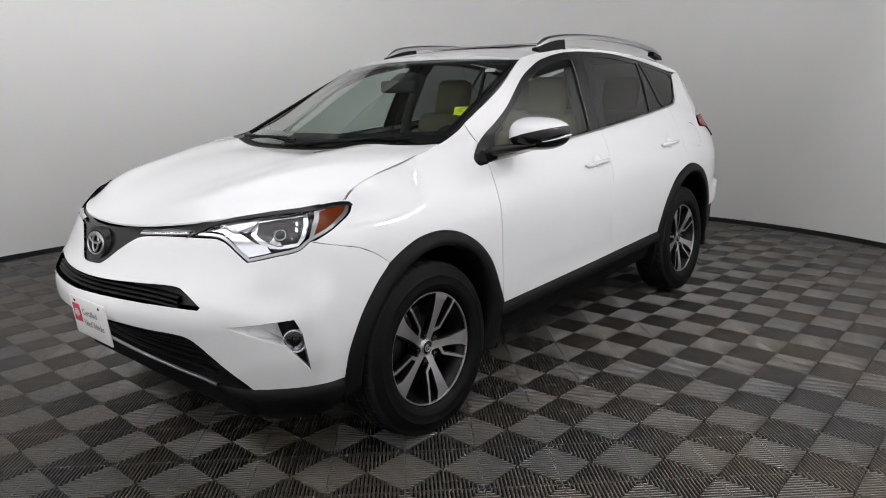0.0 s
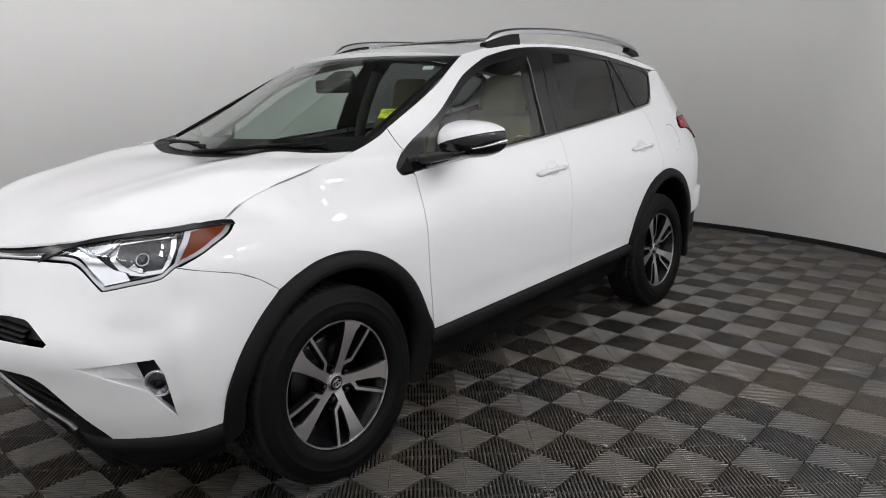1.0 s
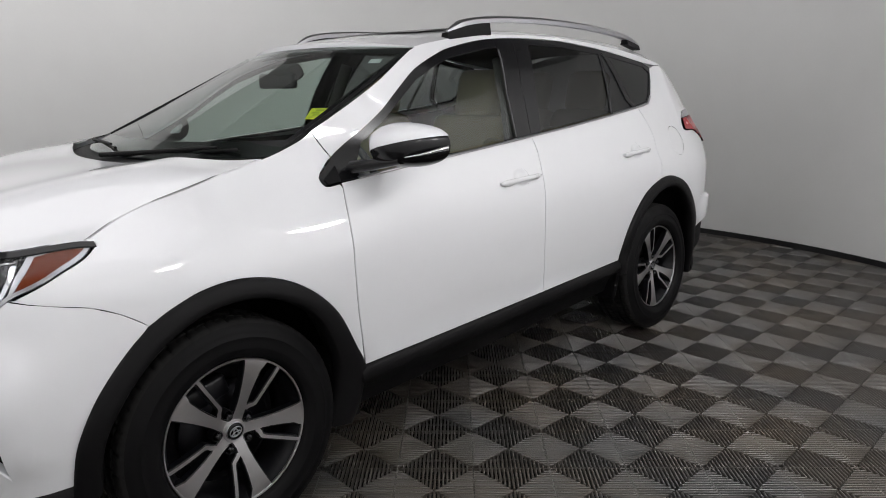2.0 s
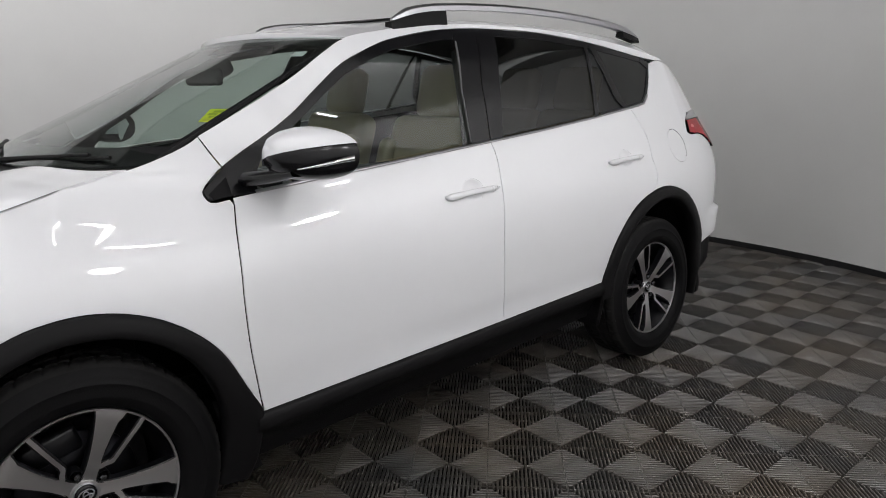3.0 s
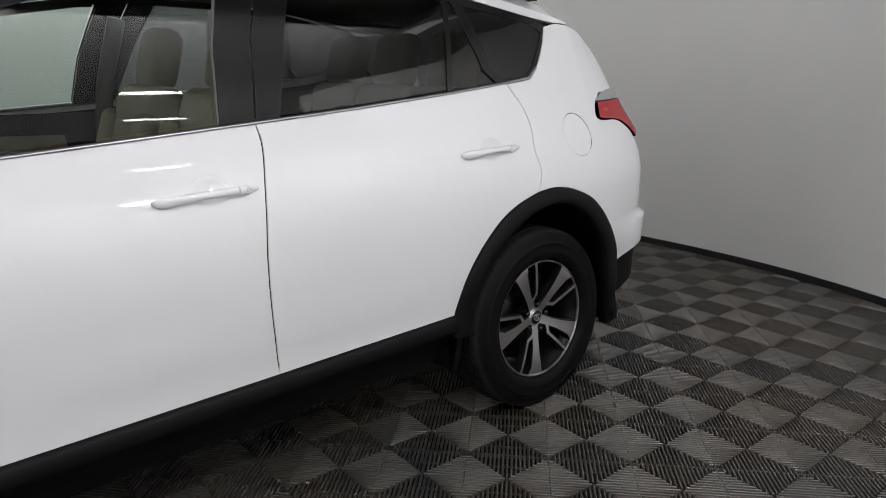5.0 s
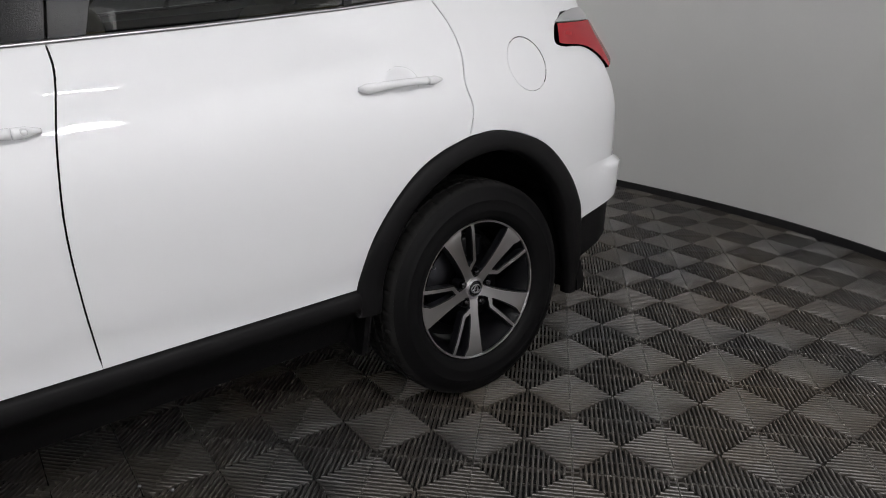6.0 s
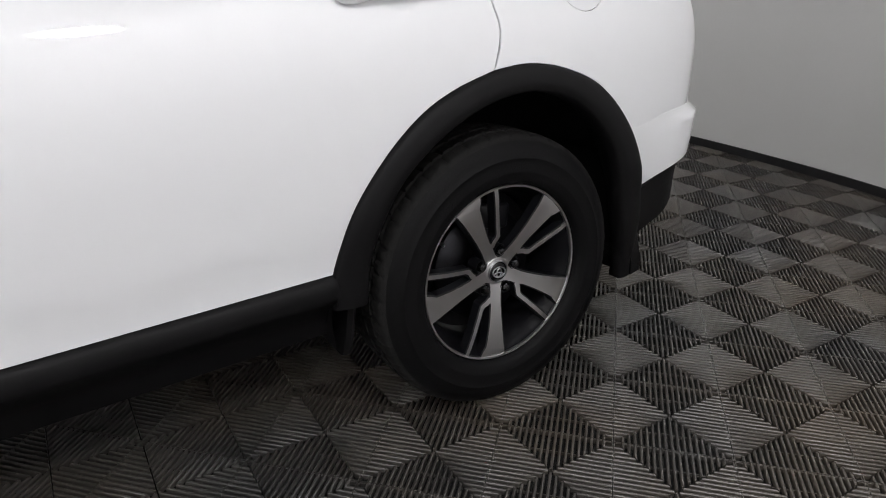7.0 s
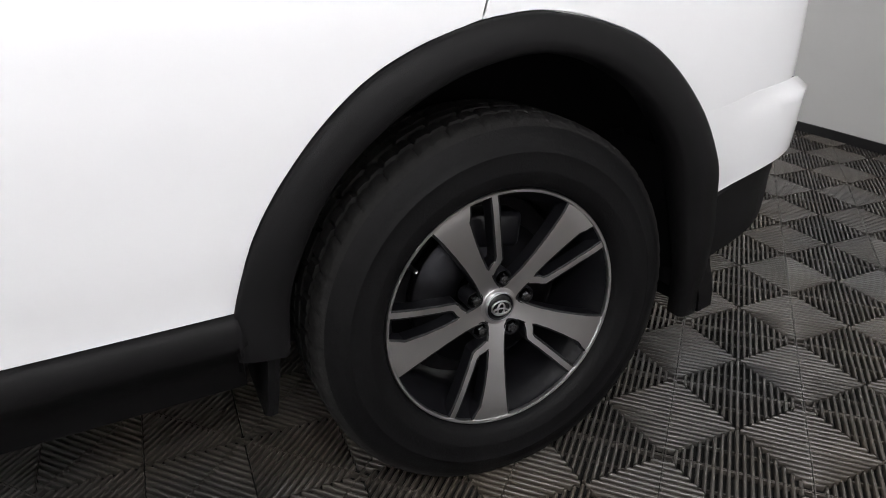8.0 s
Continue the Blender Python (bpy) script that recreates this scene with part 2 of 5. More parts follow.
CROWN = np.array([(0.2, 0.05), (0.42, 0.022), (0.55, 0.006), (0.75, 0), (0.86, 0.006), (0.92, 0.026), (0.96, 0.062), (0.985, 0.108), (1.01, 0.16), (1.06, 0.25), (1.2, 0.42), (1.6, 0.6)])
FRONT = np.array([(0.2, 0.1), (0.3, 0.05), (0.45, 0.005), (0.55, -0.005), (0.62, -0.02), (0.68, -0.012), (0.74, 0.03), (0.8, 0.068), (0.9, 0.115), (0.98, 0.2), (1.1, 0.4), (1.6, 0.9)])


GRID = np.arange(0.0, 1.9, 0.005)


def softened(table):
    """The table on a fine grid, with its corners rounded off."""
    weights = np.hanning(23)[1:-1]
    rough = np.interp(np.arange(-10, len(GRID) + 10) * 0.005, table[:, 0], table[:, 1])
    return np.convolve(rough, weights / weights.sum(), "valid")


SOFT_SIDE, SOFT_FENDER, SOFT_CROWN, SOFT_FRONT = (softened(q) for q in (SIDE, FENDER, CROWN, FRONT))


def soft_table(fine, z):
    return float(np.interp(z, GRID, fine))


def body(s, z, out=0.0, sign=1):
    """The point of the body's skin at s metres round the plan from the nose and z up; out: metres proud of it."""
    a = abs(s)
    x, y = float(np.interp(a, CS, CP[:, 0])), float(np.interp(a, CS, CP[:, 1]))
    ox, oy = float(np.interp(a, CS, OUT[:, 0])), float(np.interp(a, CS, OUT[:, 1]))
    w = max(ox, 0.0)
    w = w if w > 0.05 else w * w / 0.05
    f = min(max((x - 1.7) / 0.6, 0), 1)
    f = f * f * (3 - 2 * f)
    g = min(max((-0.35 - x) / 0.6, 0), 1)
    c = min(max((x - 2.6) / 0.35, 0), 1)
    c = c * c * (3 - 2 * c)
    inset = (soft_table(SOFT_SIDE, z) * (1 - f) + (soft_table(SOFT_FENDER, z) * (1 - c) + soft_table(SOFT_CROWN, z) * c) * f) * (1 - w) + soft_table(SOFT_FRONT, z) * w + 0.3 * g * max(z - 1.05, 0)
    k = out - inset
    low = min(max((1.2 - 0.3 * min(max((x - 2.2) / 0.7, 0), 1) - z) / 0.42, 0), 1) * (1 - w)
    low = low * low * (3 - 2 * low)
    fore = 0.0125 * max(x - 0.5, 0) + 0.012 * min(max((-0.1 - x) / 0.5, 0), 1)
    side = 0.010 + 0.016 * min(max((x - 0.3) / 1.1, 0), 1)
    return Vector((x + ox * k + fore * low, (y + oy * k + side * low * max(oy, 0)) * (sign if s >= 0 else -sign), z + 0.4 * side * low))


_side = CP[:, 0].argsort()


def sx(x):
    """The s of a place x along the side."""
    return float(np.interp(x, CP[_side, 0], CS[_side]))


def skin_normal(fn, s, z):
    d = 0.004
    n = (fn(s + d, z) - fn(s - d, z)).cross(fn(s, z + d) - fn(s, z - d))
    return n.normalized()


def inside(poly, p):
    hit = False
    for (x1, y1), (x2, y2) in zip(poly, poly[1:] + poly[:1]):
        if (y1 > p[1]) != (y2 > p[1]) and p[0] < (x2 - x1) * (p[1] - y1) / (y2 - y1) + x1:
            hit = not hit
    return hit


def skin(name, outline, mat, parent, label="", fn=body, sign=1, out=0.0, step=0.04, lip=0.007, holes=(), double=False):
    """A panel of the body: the outline, in (s, z), filled on the skin, with its edge turned inwards by lip."""
    flat = bmesh.new()
    flat.faces.new([flat.verts.new((p[0], p[1], 0)) for p in outline])
    lo = [min(p[k] for p in outline) for k in (0, 1)]
    hi = [max(p[k] for p in outline) for k in (0, 1)]
    cuts = [(k, lo[k] + (hi[k] - lo[k]) * i / n) for k in (0, 1) for n in [max(2, round((hi[k] - lo[k]) / step))] for i in range(1, n)]
    for k, at in cuts:
        co, no = [0, 0, 0], [0, 0, 0]
        co[k], no[k] = at, 1
        bmesh.ops.bisect_plane(flat, geom=flat.verts[:] + flat.edges[:] + flat.faces[:], dist=1e-5, plane_co=co, plane_no=no)
    for hole in holes:
        mid = [sum(p[k] for p in hole) / len(hole) for k in (0, 1)]
        for (x1, y1), (x2, y2) in zip(hole, hole[1:] + hole[:1]):
            near = [f for f in flat.faces if math.dist(f.calc_center_median()[:2], mid) < 0.5]
            geom = list({g for f in near for g in (*f.verts, *f.edges)}) + near
            bmesh.ops.bisect_plane(flat, geom=geom, dist=1e-6, plane_co=(x1, y1, 0), plane_no=(y2 - y1, x1 - x2, 0))
        gone = [f for f in flat.faces if inside(list(hole), f.calc_center_median()[:2])]
        bmesh.ops.delete(flat, geom=gone, context="FACES")
    if double:
        geom = bmesh.ops.duplicate(flat, geom=flat.verts[:] + flat.edges[:] + flat.faces[:])["geom"]
        vs = [g for g in geom if isinstance(g, bmesh.types.BMVert)]
        bmesh.ops.scale(flat, vec=(-1, 1, 1), verts=vs)
        bmesh.ops.reverse_faces(flat, faces=[g for g in geom if isinstance(g, bmesh.types.BMFace)])
        bmesh.ops.remove_doubles(flat, verts=flat.verts[:], dist=1e-4)
    bmesh.ops.triangulate(flat, faces=[f for f in flat.faces if len(f.verts) > 4])
    flat.normal_update()
    flip = sum(f.normal.z * f.calc_area() for f in flat.faces) < 0
    verts, faces, normals = [], [], []
    index = {}
    surf = lambda s, z: fn(s, z, out(s, z) if callable(out) else out, sign)
    for v in flat.verts:
        index[v] = len(verts)
        verts.append(surf(v.co.x, v.co.y))
        n = skin_normal(surf, v.co.x, v.co.y)
        normals.append(n if sign > 0 else -n)
    for f in flat.faces:
        loop = [index[v] for v in f.verts]
        faces.append(loop[::-1] if flip else loop)
    if sum((verts[f[1]] - verts[f[0]]).cross(verts[f[2]] - verts[f[1]]).dot(normals[f[0]]) for f in faces) < 0:
        faces = [f[::-1] for f in faces]
    if lip:
        edges = [e for e in flat.edges if len(e.link_faces) == 1]
        ring = {}
        side = {}
        for e in edges:
            f = e.link_faces[0]
            a, b = e.verts
            c = surf(*f.calc_center_median()[:2])
            d = ((verts[index[a]] + verts[index[b]]) / 2 - c).normalized()
            for v in (a, b):
                side[v] = side.get(v, Vector()) + d
        for v, d in side.items():
            n = normals[index[v]]
            d = (d - n * d.dot(n)).normalized()
            ring[v] = len(verts)
            p = verts[index[v]]
            verts += [p.copy(), p - n * 0.0025 + d * 0.0012, p - n * lip]
            normals += [(n + d * 0.4).normalized(), (n * 0.4 + d).normalized(), d]
        for e in edges:
            a, b = e.verts
            i, j = ring[a], ring[b]
            for k in (0, 1):
                faces.append([i + k, j + k, j + k + 1, i + k + 1])
    flat.free()
    me = bpy.data.meshes.new(name)
    me.from_pydata([tuple(v) for v in verts], [], faces)
    for p in me.polygons:
        p.use_smooth = True
    me.normals_split_custom_set_from_vertices([tuple(n) for n in normals])
    me.materials.append(mat)
    ob = new(name, me)
    if parent is not None:
        ob.parent = parent
    if label:
        ob["label"] = label
    return ob


def sz(points, n=6):
    """A smooth outline piece through points of (x, z) along the side, as (s, z)."""
    return [(sx(p.x), p.y) for p in smooth_curve([Vector(p) for p in points], n)]


def fz(points, n=6):
    """The same through points given as (s, z)."""
    return [(p.x, p.y) for p in smooth_curve([Vector(p) for p in points], n)]


def inset_poly(poly, d):
    """The outline drawn in by d metres."""
    area = sum(a[0] * b[1] - b[0] * a[1] for a, b in zip(poly, poly[1:] + poly[:1]))
    k = 1 if area > 0 else -1
    out = []
    for i, p in enumerate(poly):
        a, b = Vector(poly[i - 1]), Vector(poly[(i + 1) % len(poly)])
        t = b - a
        if t.length < 1e-6:
            continue
        t.normalize()
        out.append((p[0] - t.y * d * k, p[1] + t.x * d * k))
    return out


car = tagged(new("car"), "white five-door compact SUV with black wheel-arch cladding, parked on the tiles", "car")

# lines of the side, as (x, z)
BELT = [(2.234, 1.063), (2.168, 1.068), (1.793, 1.104), (1.595, 1.12), (1.109, 1.16), (0.79, 1.187), (0.413, 1.224), (0.125, 1.257)]
TOPLINE = [(2.246, 1.09), (2.157, 1.159), (2.012, 1.237), (1.918, 1.294), (1.809, 1.372), (1.691, 1.447), (1.552, 1.503), (1.452, 1.534), (1.194, 1.579), (1.057, 1.59), (0.917, 1.595), (0.611, 1.592), (0.277, 1.562), (-0.14, 1.5)]
ARCH_R = [(0.471, 0.479), (0.426, 0.605), (0.35, 0.715), (0.267, 0.793), (0.184, 0.838), (0.083, 0.87), (-0.02, 0.878), (-0.131, 0.857), (-0.251, 0.807), (-0.373, 0.7), (-0.45, 0.59), (-0.483, 0.508)]
ARCH_F = [(3.094, 0.377), (3.072, 0.498), (3.008, 0.632), (2.885, 0.765), (2.737, 0.827), (2.58, 0.835), (2.418, 0.781), (2.281, 0.668), (2.195, 0.513), (2.149, 0.421)]
SEAM_A = [(2.166, 1.066), (2.184, 0.953), (2.189, 0.79), (2.179, 0.628), (2.161, 0.5), (2.147, 0.421)]
SEAM_B = [(1.108, 1.16), (1.104, 1.12), (1.107, 1.085), (1.13, 0.96), (1.142, 0.8), (1.136, 0.63), (1.119, 0.455)]
SEAM_C = [(0.119, 1.257), (0.068, 1.177), (0.054, 1.109), (0.069, 1.02), (0.058, 0.951), (0.08, 0.871)]
SILL = [(2.147, 0.421), (1.864, 0.43), (1.531, 0.441), (1.119, 0.455), (0.471, 0.479)]


def between(line, x0, x1):
    """The stretch of a line of (x, z) from x0 to x1."""
    pts = sorted(line)
    xs, zs = [p[0] for p in pts], [p[1] for p in pts]
    mid = [p for p in line if min(x0, x1) + 1e-3 < p[0] < max(x0, x1) - 1e-3]
    mid.sort(key=lambda p: p[0], reverse=x0 > x1)
    return [(x0, float(np.interp(x0, xs, zs))), *mid, (x1, float(np.interp(x1, xs, zs)))]


GAP = 0.0030


def dent(x, z, r=1.0):
    """The outline of the hollow behind a door handle."""
    return [(sx(x + 0.054 * r * math.cos(k * math.pi / 14)), z + 0.040 * r * math.sin(k * math.pi / 14)) for k in range(28)]


SEAM_FB = [(3.206, 0.885), (3.116, 0.868), (3.021, 0.844), (2.95, 0.81), (2.888, 0.767)]   # fender to bumper
SEAM_FH = [(2.43, 1.165), (2.6, 1.132), (2.78, 1.070), (2.9, 1.026), (2.985, 0.996)]   # fender to bonnet
for sign in (1, -1):
    fender = sz(SEAM_FH[::-1]) + sz([(2.43, 1.165), (2.36, 1.182), (2.27, 1.212), (2.217, 1.238)], 3)[1:] + sz([(2.174, 1.151), (2.2, 1.133), (2.248, 1.09), (2.234, 1.062), (2.178, 1.064)], 3) + sz(SEAM_A)[1:] + sz([p for p in ARCH_F[::-1] if p[0] < 2.9])[1:] + sz(SEAM_FB[:0:-1])[1:] + fz([(1.019, 0.8875), (1.102, 0.919), (1.156, 0.9412), (1.212, 0.9615), (1.259, 0.9875)])
    skin("fender", inset_poly(fender, GAP), PAINT, car, sign=sign)
    door = sz(between(BELT, 2.168, 1.108)) + sz(SEAM_B)[1:] + sz(between(SILL, 1.119, 2.147))[1:] + sz(SEAM_A[::-1])[1:-1]
    fdoor = skin("front_door", inset_poly(door, GAP), PAINT, car, sign=sign, holes=[dent(1.275, 0.997)])
    door = sz(between(BELT, 1.108, 0.119)) + sz(SEAM_C)[1:] + sz([(0.08, 0.871)] + [p for p in ARCH_R if p[0] > 0.09][::-1])[1:] + sz(between(SILL, 0.471, 1.119))[1:] + sz(SEAM_B[::-1])[1:-1]
    rdoor = skin("rear_door", inset_poly(door, GAP), PAINT, car, sign=sign, holes=[dent(0.285, 1.037)])
    fuel = [(sx(-0.203 + 0.084 * math.cos(a * math.pi / 14)), 1.062 + 0.082 * math.sin(a * math.pi / 14)) for a in range(28)] if sign > 0 else None
    quarter = sz([(0.119, 1.257), (-0.015, 1.276), (-0.075, 1.318), (-0.15, 1.4), (-0.2, 1.472)]) + sz([(-0.2, 1.472), (-0.3, 1.487), (-0.48, 1.45), (-0.6, 1.34), (-0.62, 1.235), (-0.45, 1.215)])[1:] + sz([(-0.395, 1.182), (-0.372, 1.118), (-0.53, 1.104), (-0.62, 1.05), (-0.66, 0.95), (-0.68, 0.82), (-0.685, 0.715)])[1:] + sz([(-0.66, 0.705), (-0.53, 0.7), (-0.452, 0.683)])[0:] + sz([(-0.43, 0.63), (-0.373, 0.7)] + [p for p in ARCH_R[::-1] if -0.36 < p[0] < 0.07] + [(0.08, 0.871)])[1:] + sz(SEAM_C[::-1])[1:-1]
    skin("quarter_panel", inset_poly(quarter, GAP), PAINT, car, sign=sign, holes=[fuel] if fuel else ())
    if fuel:
        skin("fuel_flap", inset_poly(fuel, 0.003), PAINT, car, "round white fuel filler flap", sign=sign, step=0.03)
    # dark sheet behind the panels, added so the seams read as shaded gaps
    shell = sz([(3.0, 0.8), (2.9, 1.0), (2.5, 1.08), (2.2, 1.05), (1.1, 1.13), (0.1, 1.22), (-0.3, 1.3), (-0.45, 1.2), (-0.6, 0.9), (-0.5, 0.75), (-0.2, 0.9), (0.0, 0.92), (0.3, 0.82), (0.5, 0.6), (0.52, 0.46), (1.5, 0.42), (2.1, 0.42), (2.2, 0.7), (2.4, 0.85), (2.7, 0.88), (2.9, 0.83)], 1)
    skin("inner_shell", shell, DARK, car, sign=sign, out=-0.018, lip=0)

# front bumper skin, from the middle to the left and doubled to the right
HEAD = [(0.50, 0.905), (0.62, 0.952), (0.79, 0.974), (0.96, 0.985), (1.12, 0.993), (1.21, 0.995), (1.256, 0.991)]      # lamp's top edge
HEAD_LOW = [(1.255, 0.989), (1.212, 0.964), (1.156, 0.943), (1.102, 0.921), (1.016, 0.891), (0.9625, 0.861), (0.87, 0.845), (0.77, 0.828)]
HEAD_IN = [(0.77, 0.828), (0.72, 0.86), (0.68, 0.886), (0.63, 0.903), (0.50, 0.905)]
SLOT_TOP = [(0.622, 0.676), (0.56, 0.716), (0.50, 0.742), (0.32, 0.742), (0.16, 0.738), (0, 0.736)]
SLOT_LOW = [(0, 0.684), (0.21, 0.684), (0.44, 0.679), (0.60, 0.672)]
INTAKE = [(0.77, 0.381), (0.64, 0.5), (0.575, 0.558), (0.53, 0.579), (0.39, 0.59), (0.21, 0.601), (0, 0.603)]
GRILLE_LOW = [(0, 0.775), (0.07, 0.78), (0.11, 0.80), (0.17, 0.839), (0.26, 0.883), (0.36, 0.894), (0.5, 0.897)]
POCKET = [(0.70, 0.618), (0.93, 0.638), (0.955, 0.59), (0.985, 0.442), (0.90, 0.54), (0.80, 0.585)]
bumper = fz(GRILLE_LOW) + fz([(0.62, 0.899), (0.67, 0.884), (0.714, 0.857), (0.764, 0.824)])[1:] + fz([(0.77, 0.8235), (0.87, 0.8405), (0.9625, 0.857), (1.0144, 0.8872)])[1:] + [(sx(p[0]), p[1]) for p in SEAM_FB[1:]] + sz([(2.888, 0.765), (3.008, 0.632), (3.072, 0.498), (3.094, 0.379)])[1:] + fz([(1.13, 0.379), (0.99, 0.382), (0.87, 0.376), (0.77, 0.377)])[1:] + fz(INTAKE)[1:] + fz(SLOT_LOW) + fz(SLOT_TOP)[1:]
hull = [POCKET[0], POCKET[1], POCKET[2], POCKET[3], POCKET[4]]


def ease(u):
    u = min(1.0, max(0.0, u))
    return u * u * (3 - 2 * u)


def bump_out(s, z):
    """Relief of the front bumper: the hollow over the fog lamp and the crest beside it."""
    s = abs(s)
    out = 0.015 * math.exp(-((s - 1.02) / 0.05) ** 2) * ease((z - 0.42) / 0.1) * ease((0.80 - z) / 0.12)
    out -= 0.014 * math.exp(-((s - 0.85) / 0.11) ** 2 - ((z - 0.70) / 0.055) ** 2)
    return out


front_bumper = skin("front_bumper", bumper, PAINT, car, "white front bumper with a slim upper slot", holes=[hull], double=True, step=0.022, out=bump_out)


def crowned(rows, mat, name, label="", nu=28, nv=24, thick=0.0, flip=False, crease=None):
    """A surface across the car: rows of (centre x, centre z, edge x, edge y, edge z, bend of x, bend of z) from front to rear."""
    ks = np.linspace(0, 1, len(rows))
    table = np.array(rows, float)
    cols = []
    for j in range(table.shape[1]):
        pts = smooth_curve([Vector((k, c, 0)) for k, c in zip(ks, table[:, j])], 12)
        cols.append(([p.x for p in pts], [p.y for p in pts]))
    out = []
    for i in range(nv + 1):
        v = i / nv
        xc, zc, xe, ye, ze, bx, bz = (float(np.interp(v, *c)) for c in cols)
        line = []
        for j in range(-nu, nu + 1):
            u = abs(j / nu)
            z = zc + (ze - zc) * u**bz
            if crease:
                z += crease(u, v)
            line.append((xc + (xe - xc) * u**bx, ye * j / nu, z))
        out.append(line)
    bm = loft(out)
    bm.normal_update()
    if sum(f.normal.z for f in bm.faces) < 0:
        bmesh.ops.reverse_faces(bm, faces=bm.faces[:])
    if thick:
        edge = bmesh.ops.extrude_edge_only(bm, edges=[e for e in bm.edges if e.is_boundary])
        bmesh.ops.translate(bm, vec=(0, 0, -thick), verts=[g for g in edge["geom"] if isinstance(g, bmesh.types.BMVert)])
    return sharpen(part(name, bm, mat, car, label), 40)


def bonnet_crease(u, v):
    ridge = 0.022 * math.exp(-((u - 0.64) / 0.19) ** 2) * (1 - 0.3 * v)
    ridge += 0.019 * math.exp(-((u - 0.56) / 0.24) ** 2 - ((v - 0.74) / 0.22) ** 2)
    return ridge * min(1, (1 - v) * 6)


SIDE_EDGE = [body(sx(x), z) - Vector((0, 0.0015, 0)) for x, z in SEAM_FH]
NOSE = [(2.68, 1.136, 2.2, 3.0), (2.9, 1.121, 2.2, 3.5), (3.14, 1.077, 2.4, 3.5), (3.34, 1.011, 2.6, 2.6), (3.487, 0.917, 2.8, 1.8)]
crowned([(xc, zc, *e, bx, bz) for (xc, zc, bx, bz), e in zip(NOSE, SIDE_EDGE)], PAINT, "bonnet", "white ridged bonnet", thick=0.007, crease=bonnet_crease, nv=36)
crowned([(2.72, 1.128, 2.42, 0.735, 1.145, 2.2, 2.5), (2.55, 1.15, 2.32, 0.715, 1.17, 2.2, 2.5)], PLASTIC, "cowl", "black plastic cowl below the windscreen", thick=0.02)
crowned([(2.62, 1.15, 2.35, 0.735, 1.17, 2.2, 2.2), (2.36, 1.27, 2.16, 0.715, 1.25, 2.2, 2.2), (2.1, 1.39, 1.93, 0.682, 1.38, 2.2, 2.2), (1.84, 1.505, 1.69, 0.637, 1.513, 2.2, 2.2), (1.74, 1.555, 1.62, 0.62, 1.535, 2.2, 2.2)], GLASS, "windscreen", "clear laminated windscreen")
crowned([(1.75, 1.57, 1.62, 0.605, 1.538, 2.2, 2.5), (1.5, 1.61, 1.40, 0.585, 1.577, 2, 3), (1.1, 1.647, 1.1, 0.578, 1.608, 2, 3.4), (0.6, 1.662, 0.6, 0.58, 1.611, 2, 3.6), (0.1, 1.655, 0.1, 0.60, 1.573, 2, 3.6), (-0.3, 1.632, -0.28, 0.625, 1.512, 2, 3.6), (-0.54, 1.598, -0.37, 0.6, 1.49, 2, 3.2)], PAINT, "roof", "white roof panel with a rear spoiler", thick=0.02)
crowned([(-0.55, 1.585, -0.44, 0.58, 1.45, 2, 2.5), (-0.72, 1.3, -0.6, 0.66, 1.25, 2, 2), (-0.9, 1.05, -0.72, 0.70, 1.0, 2.5, 2), (-0.92, 0.72, -0.78, 0.72, 0.7, 2.5, 2)], PAINT, "tailgate", "white tailgate")
sunroof = crowned([(1.42, 1.624, 1.4, 0.38, 1.617, 2, 3), (1.2, 1.648, 1.19, 0.38, 1.642, 2, 3), (0.95, 1.658, 0.95, 0.38, 1.653, 2, 3)], GLOSSBLACK, "sunroof", "dark glass sunroof panel")

# roof side strips and windscreen pillars
EDGE = [(2.36, 0.745, 1.18), (2.27, 0.735, 1.215), (2.07, 0.715, 1.31), (1.886, 0.69, 1.404), (1.734, 0.655, 1.49), (1.62, 0.61, 1.54), (1.40, 0.588, 1.574), (1.1, 0.581, 1.605), (0.6, 0.583, 1.608), (0.1, 0.602, 1.571), (-0.3, 0.627, 1.507), (-0.42, 0.62, 1.47)]
LOWER = [(2.31, 1.07), (2.264, 1.092), (2.157, 1.161), (2.012, 1.239), (1.918, 1.296), (1.809, 1.374), (1.691, 1.449), (1.552, 1.505), (1.452, 1.536), (1.194, 1.581), (0.917, 1.597), (0.611, 1.594), (0.277, 1.564), (-0.14, 1.502), (-0.3, 1.487)]
for sign in (1, -1):
    top = smooth_curve(EDGE, 8)
    low = [body(sx(p.x), p.y) for p in smooth_curve([Vector(p) for p in LOWER], 8)]
    rows = []
    n = 100
    for i in range(n + 1):
        x = 2.172 + (-0.36 - 2.172) * (i / n)
        lean = 0.045 * max(0.0, 1 - i / 25)
        tz = float(np.interp(-x - lean, [-q.x for q in top], [q.z for q in top]))
        bz = float(np.interp(-x, [-q.x for q in low], [q.z for q in low]))
        line = [body(sx(x + lean * k / 6), bz + (tz - bz) * k / 6) for k in range(7)]
        rows.append([line[-1] + Vector((0, -0.012, -0.006)), *line[::-1], line[0] + Vector((0, -0.03, -0.004))])
    bm = mirrored(loft(rows), sign)
    bmesh.ops.recalc_face_normals(bm, faces=bm.faces[:])
    sharpen(part("pillar_strip", bm, PAINT, car, "white windscreen pillar and roof edge"), 60)

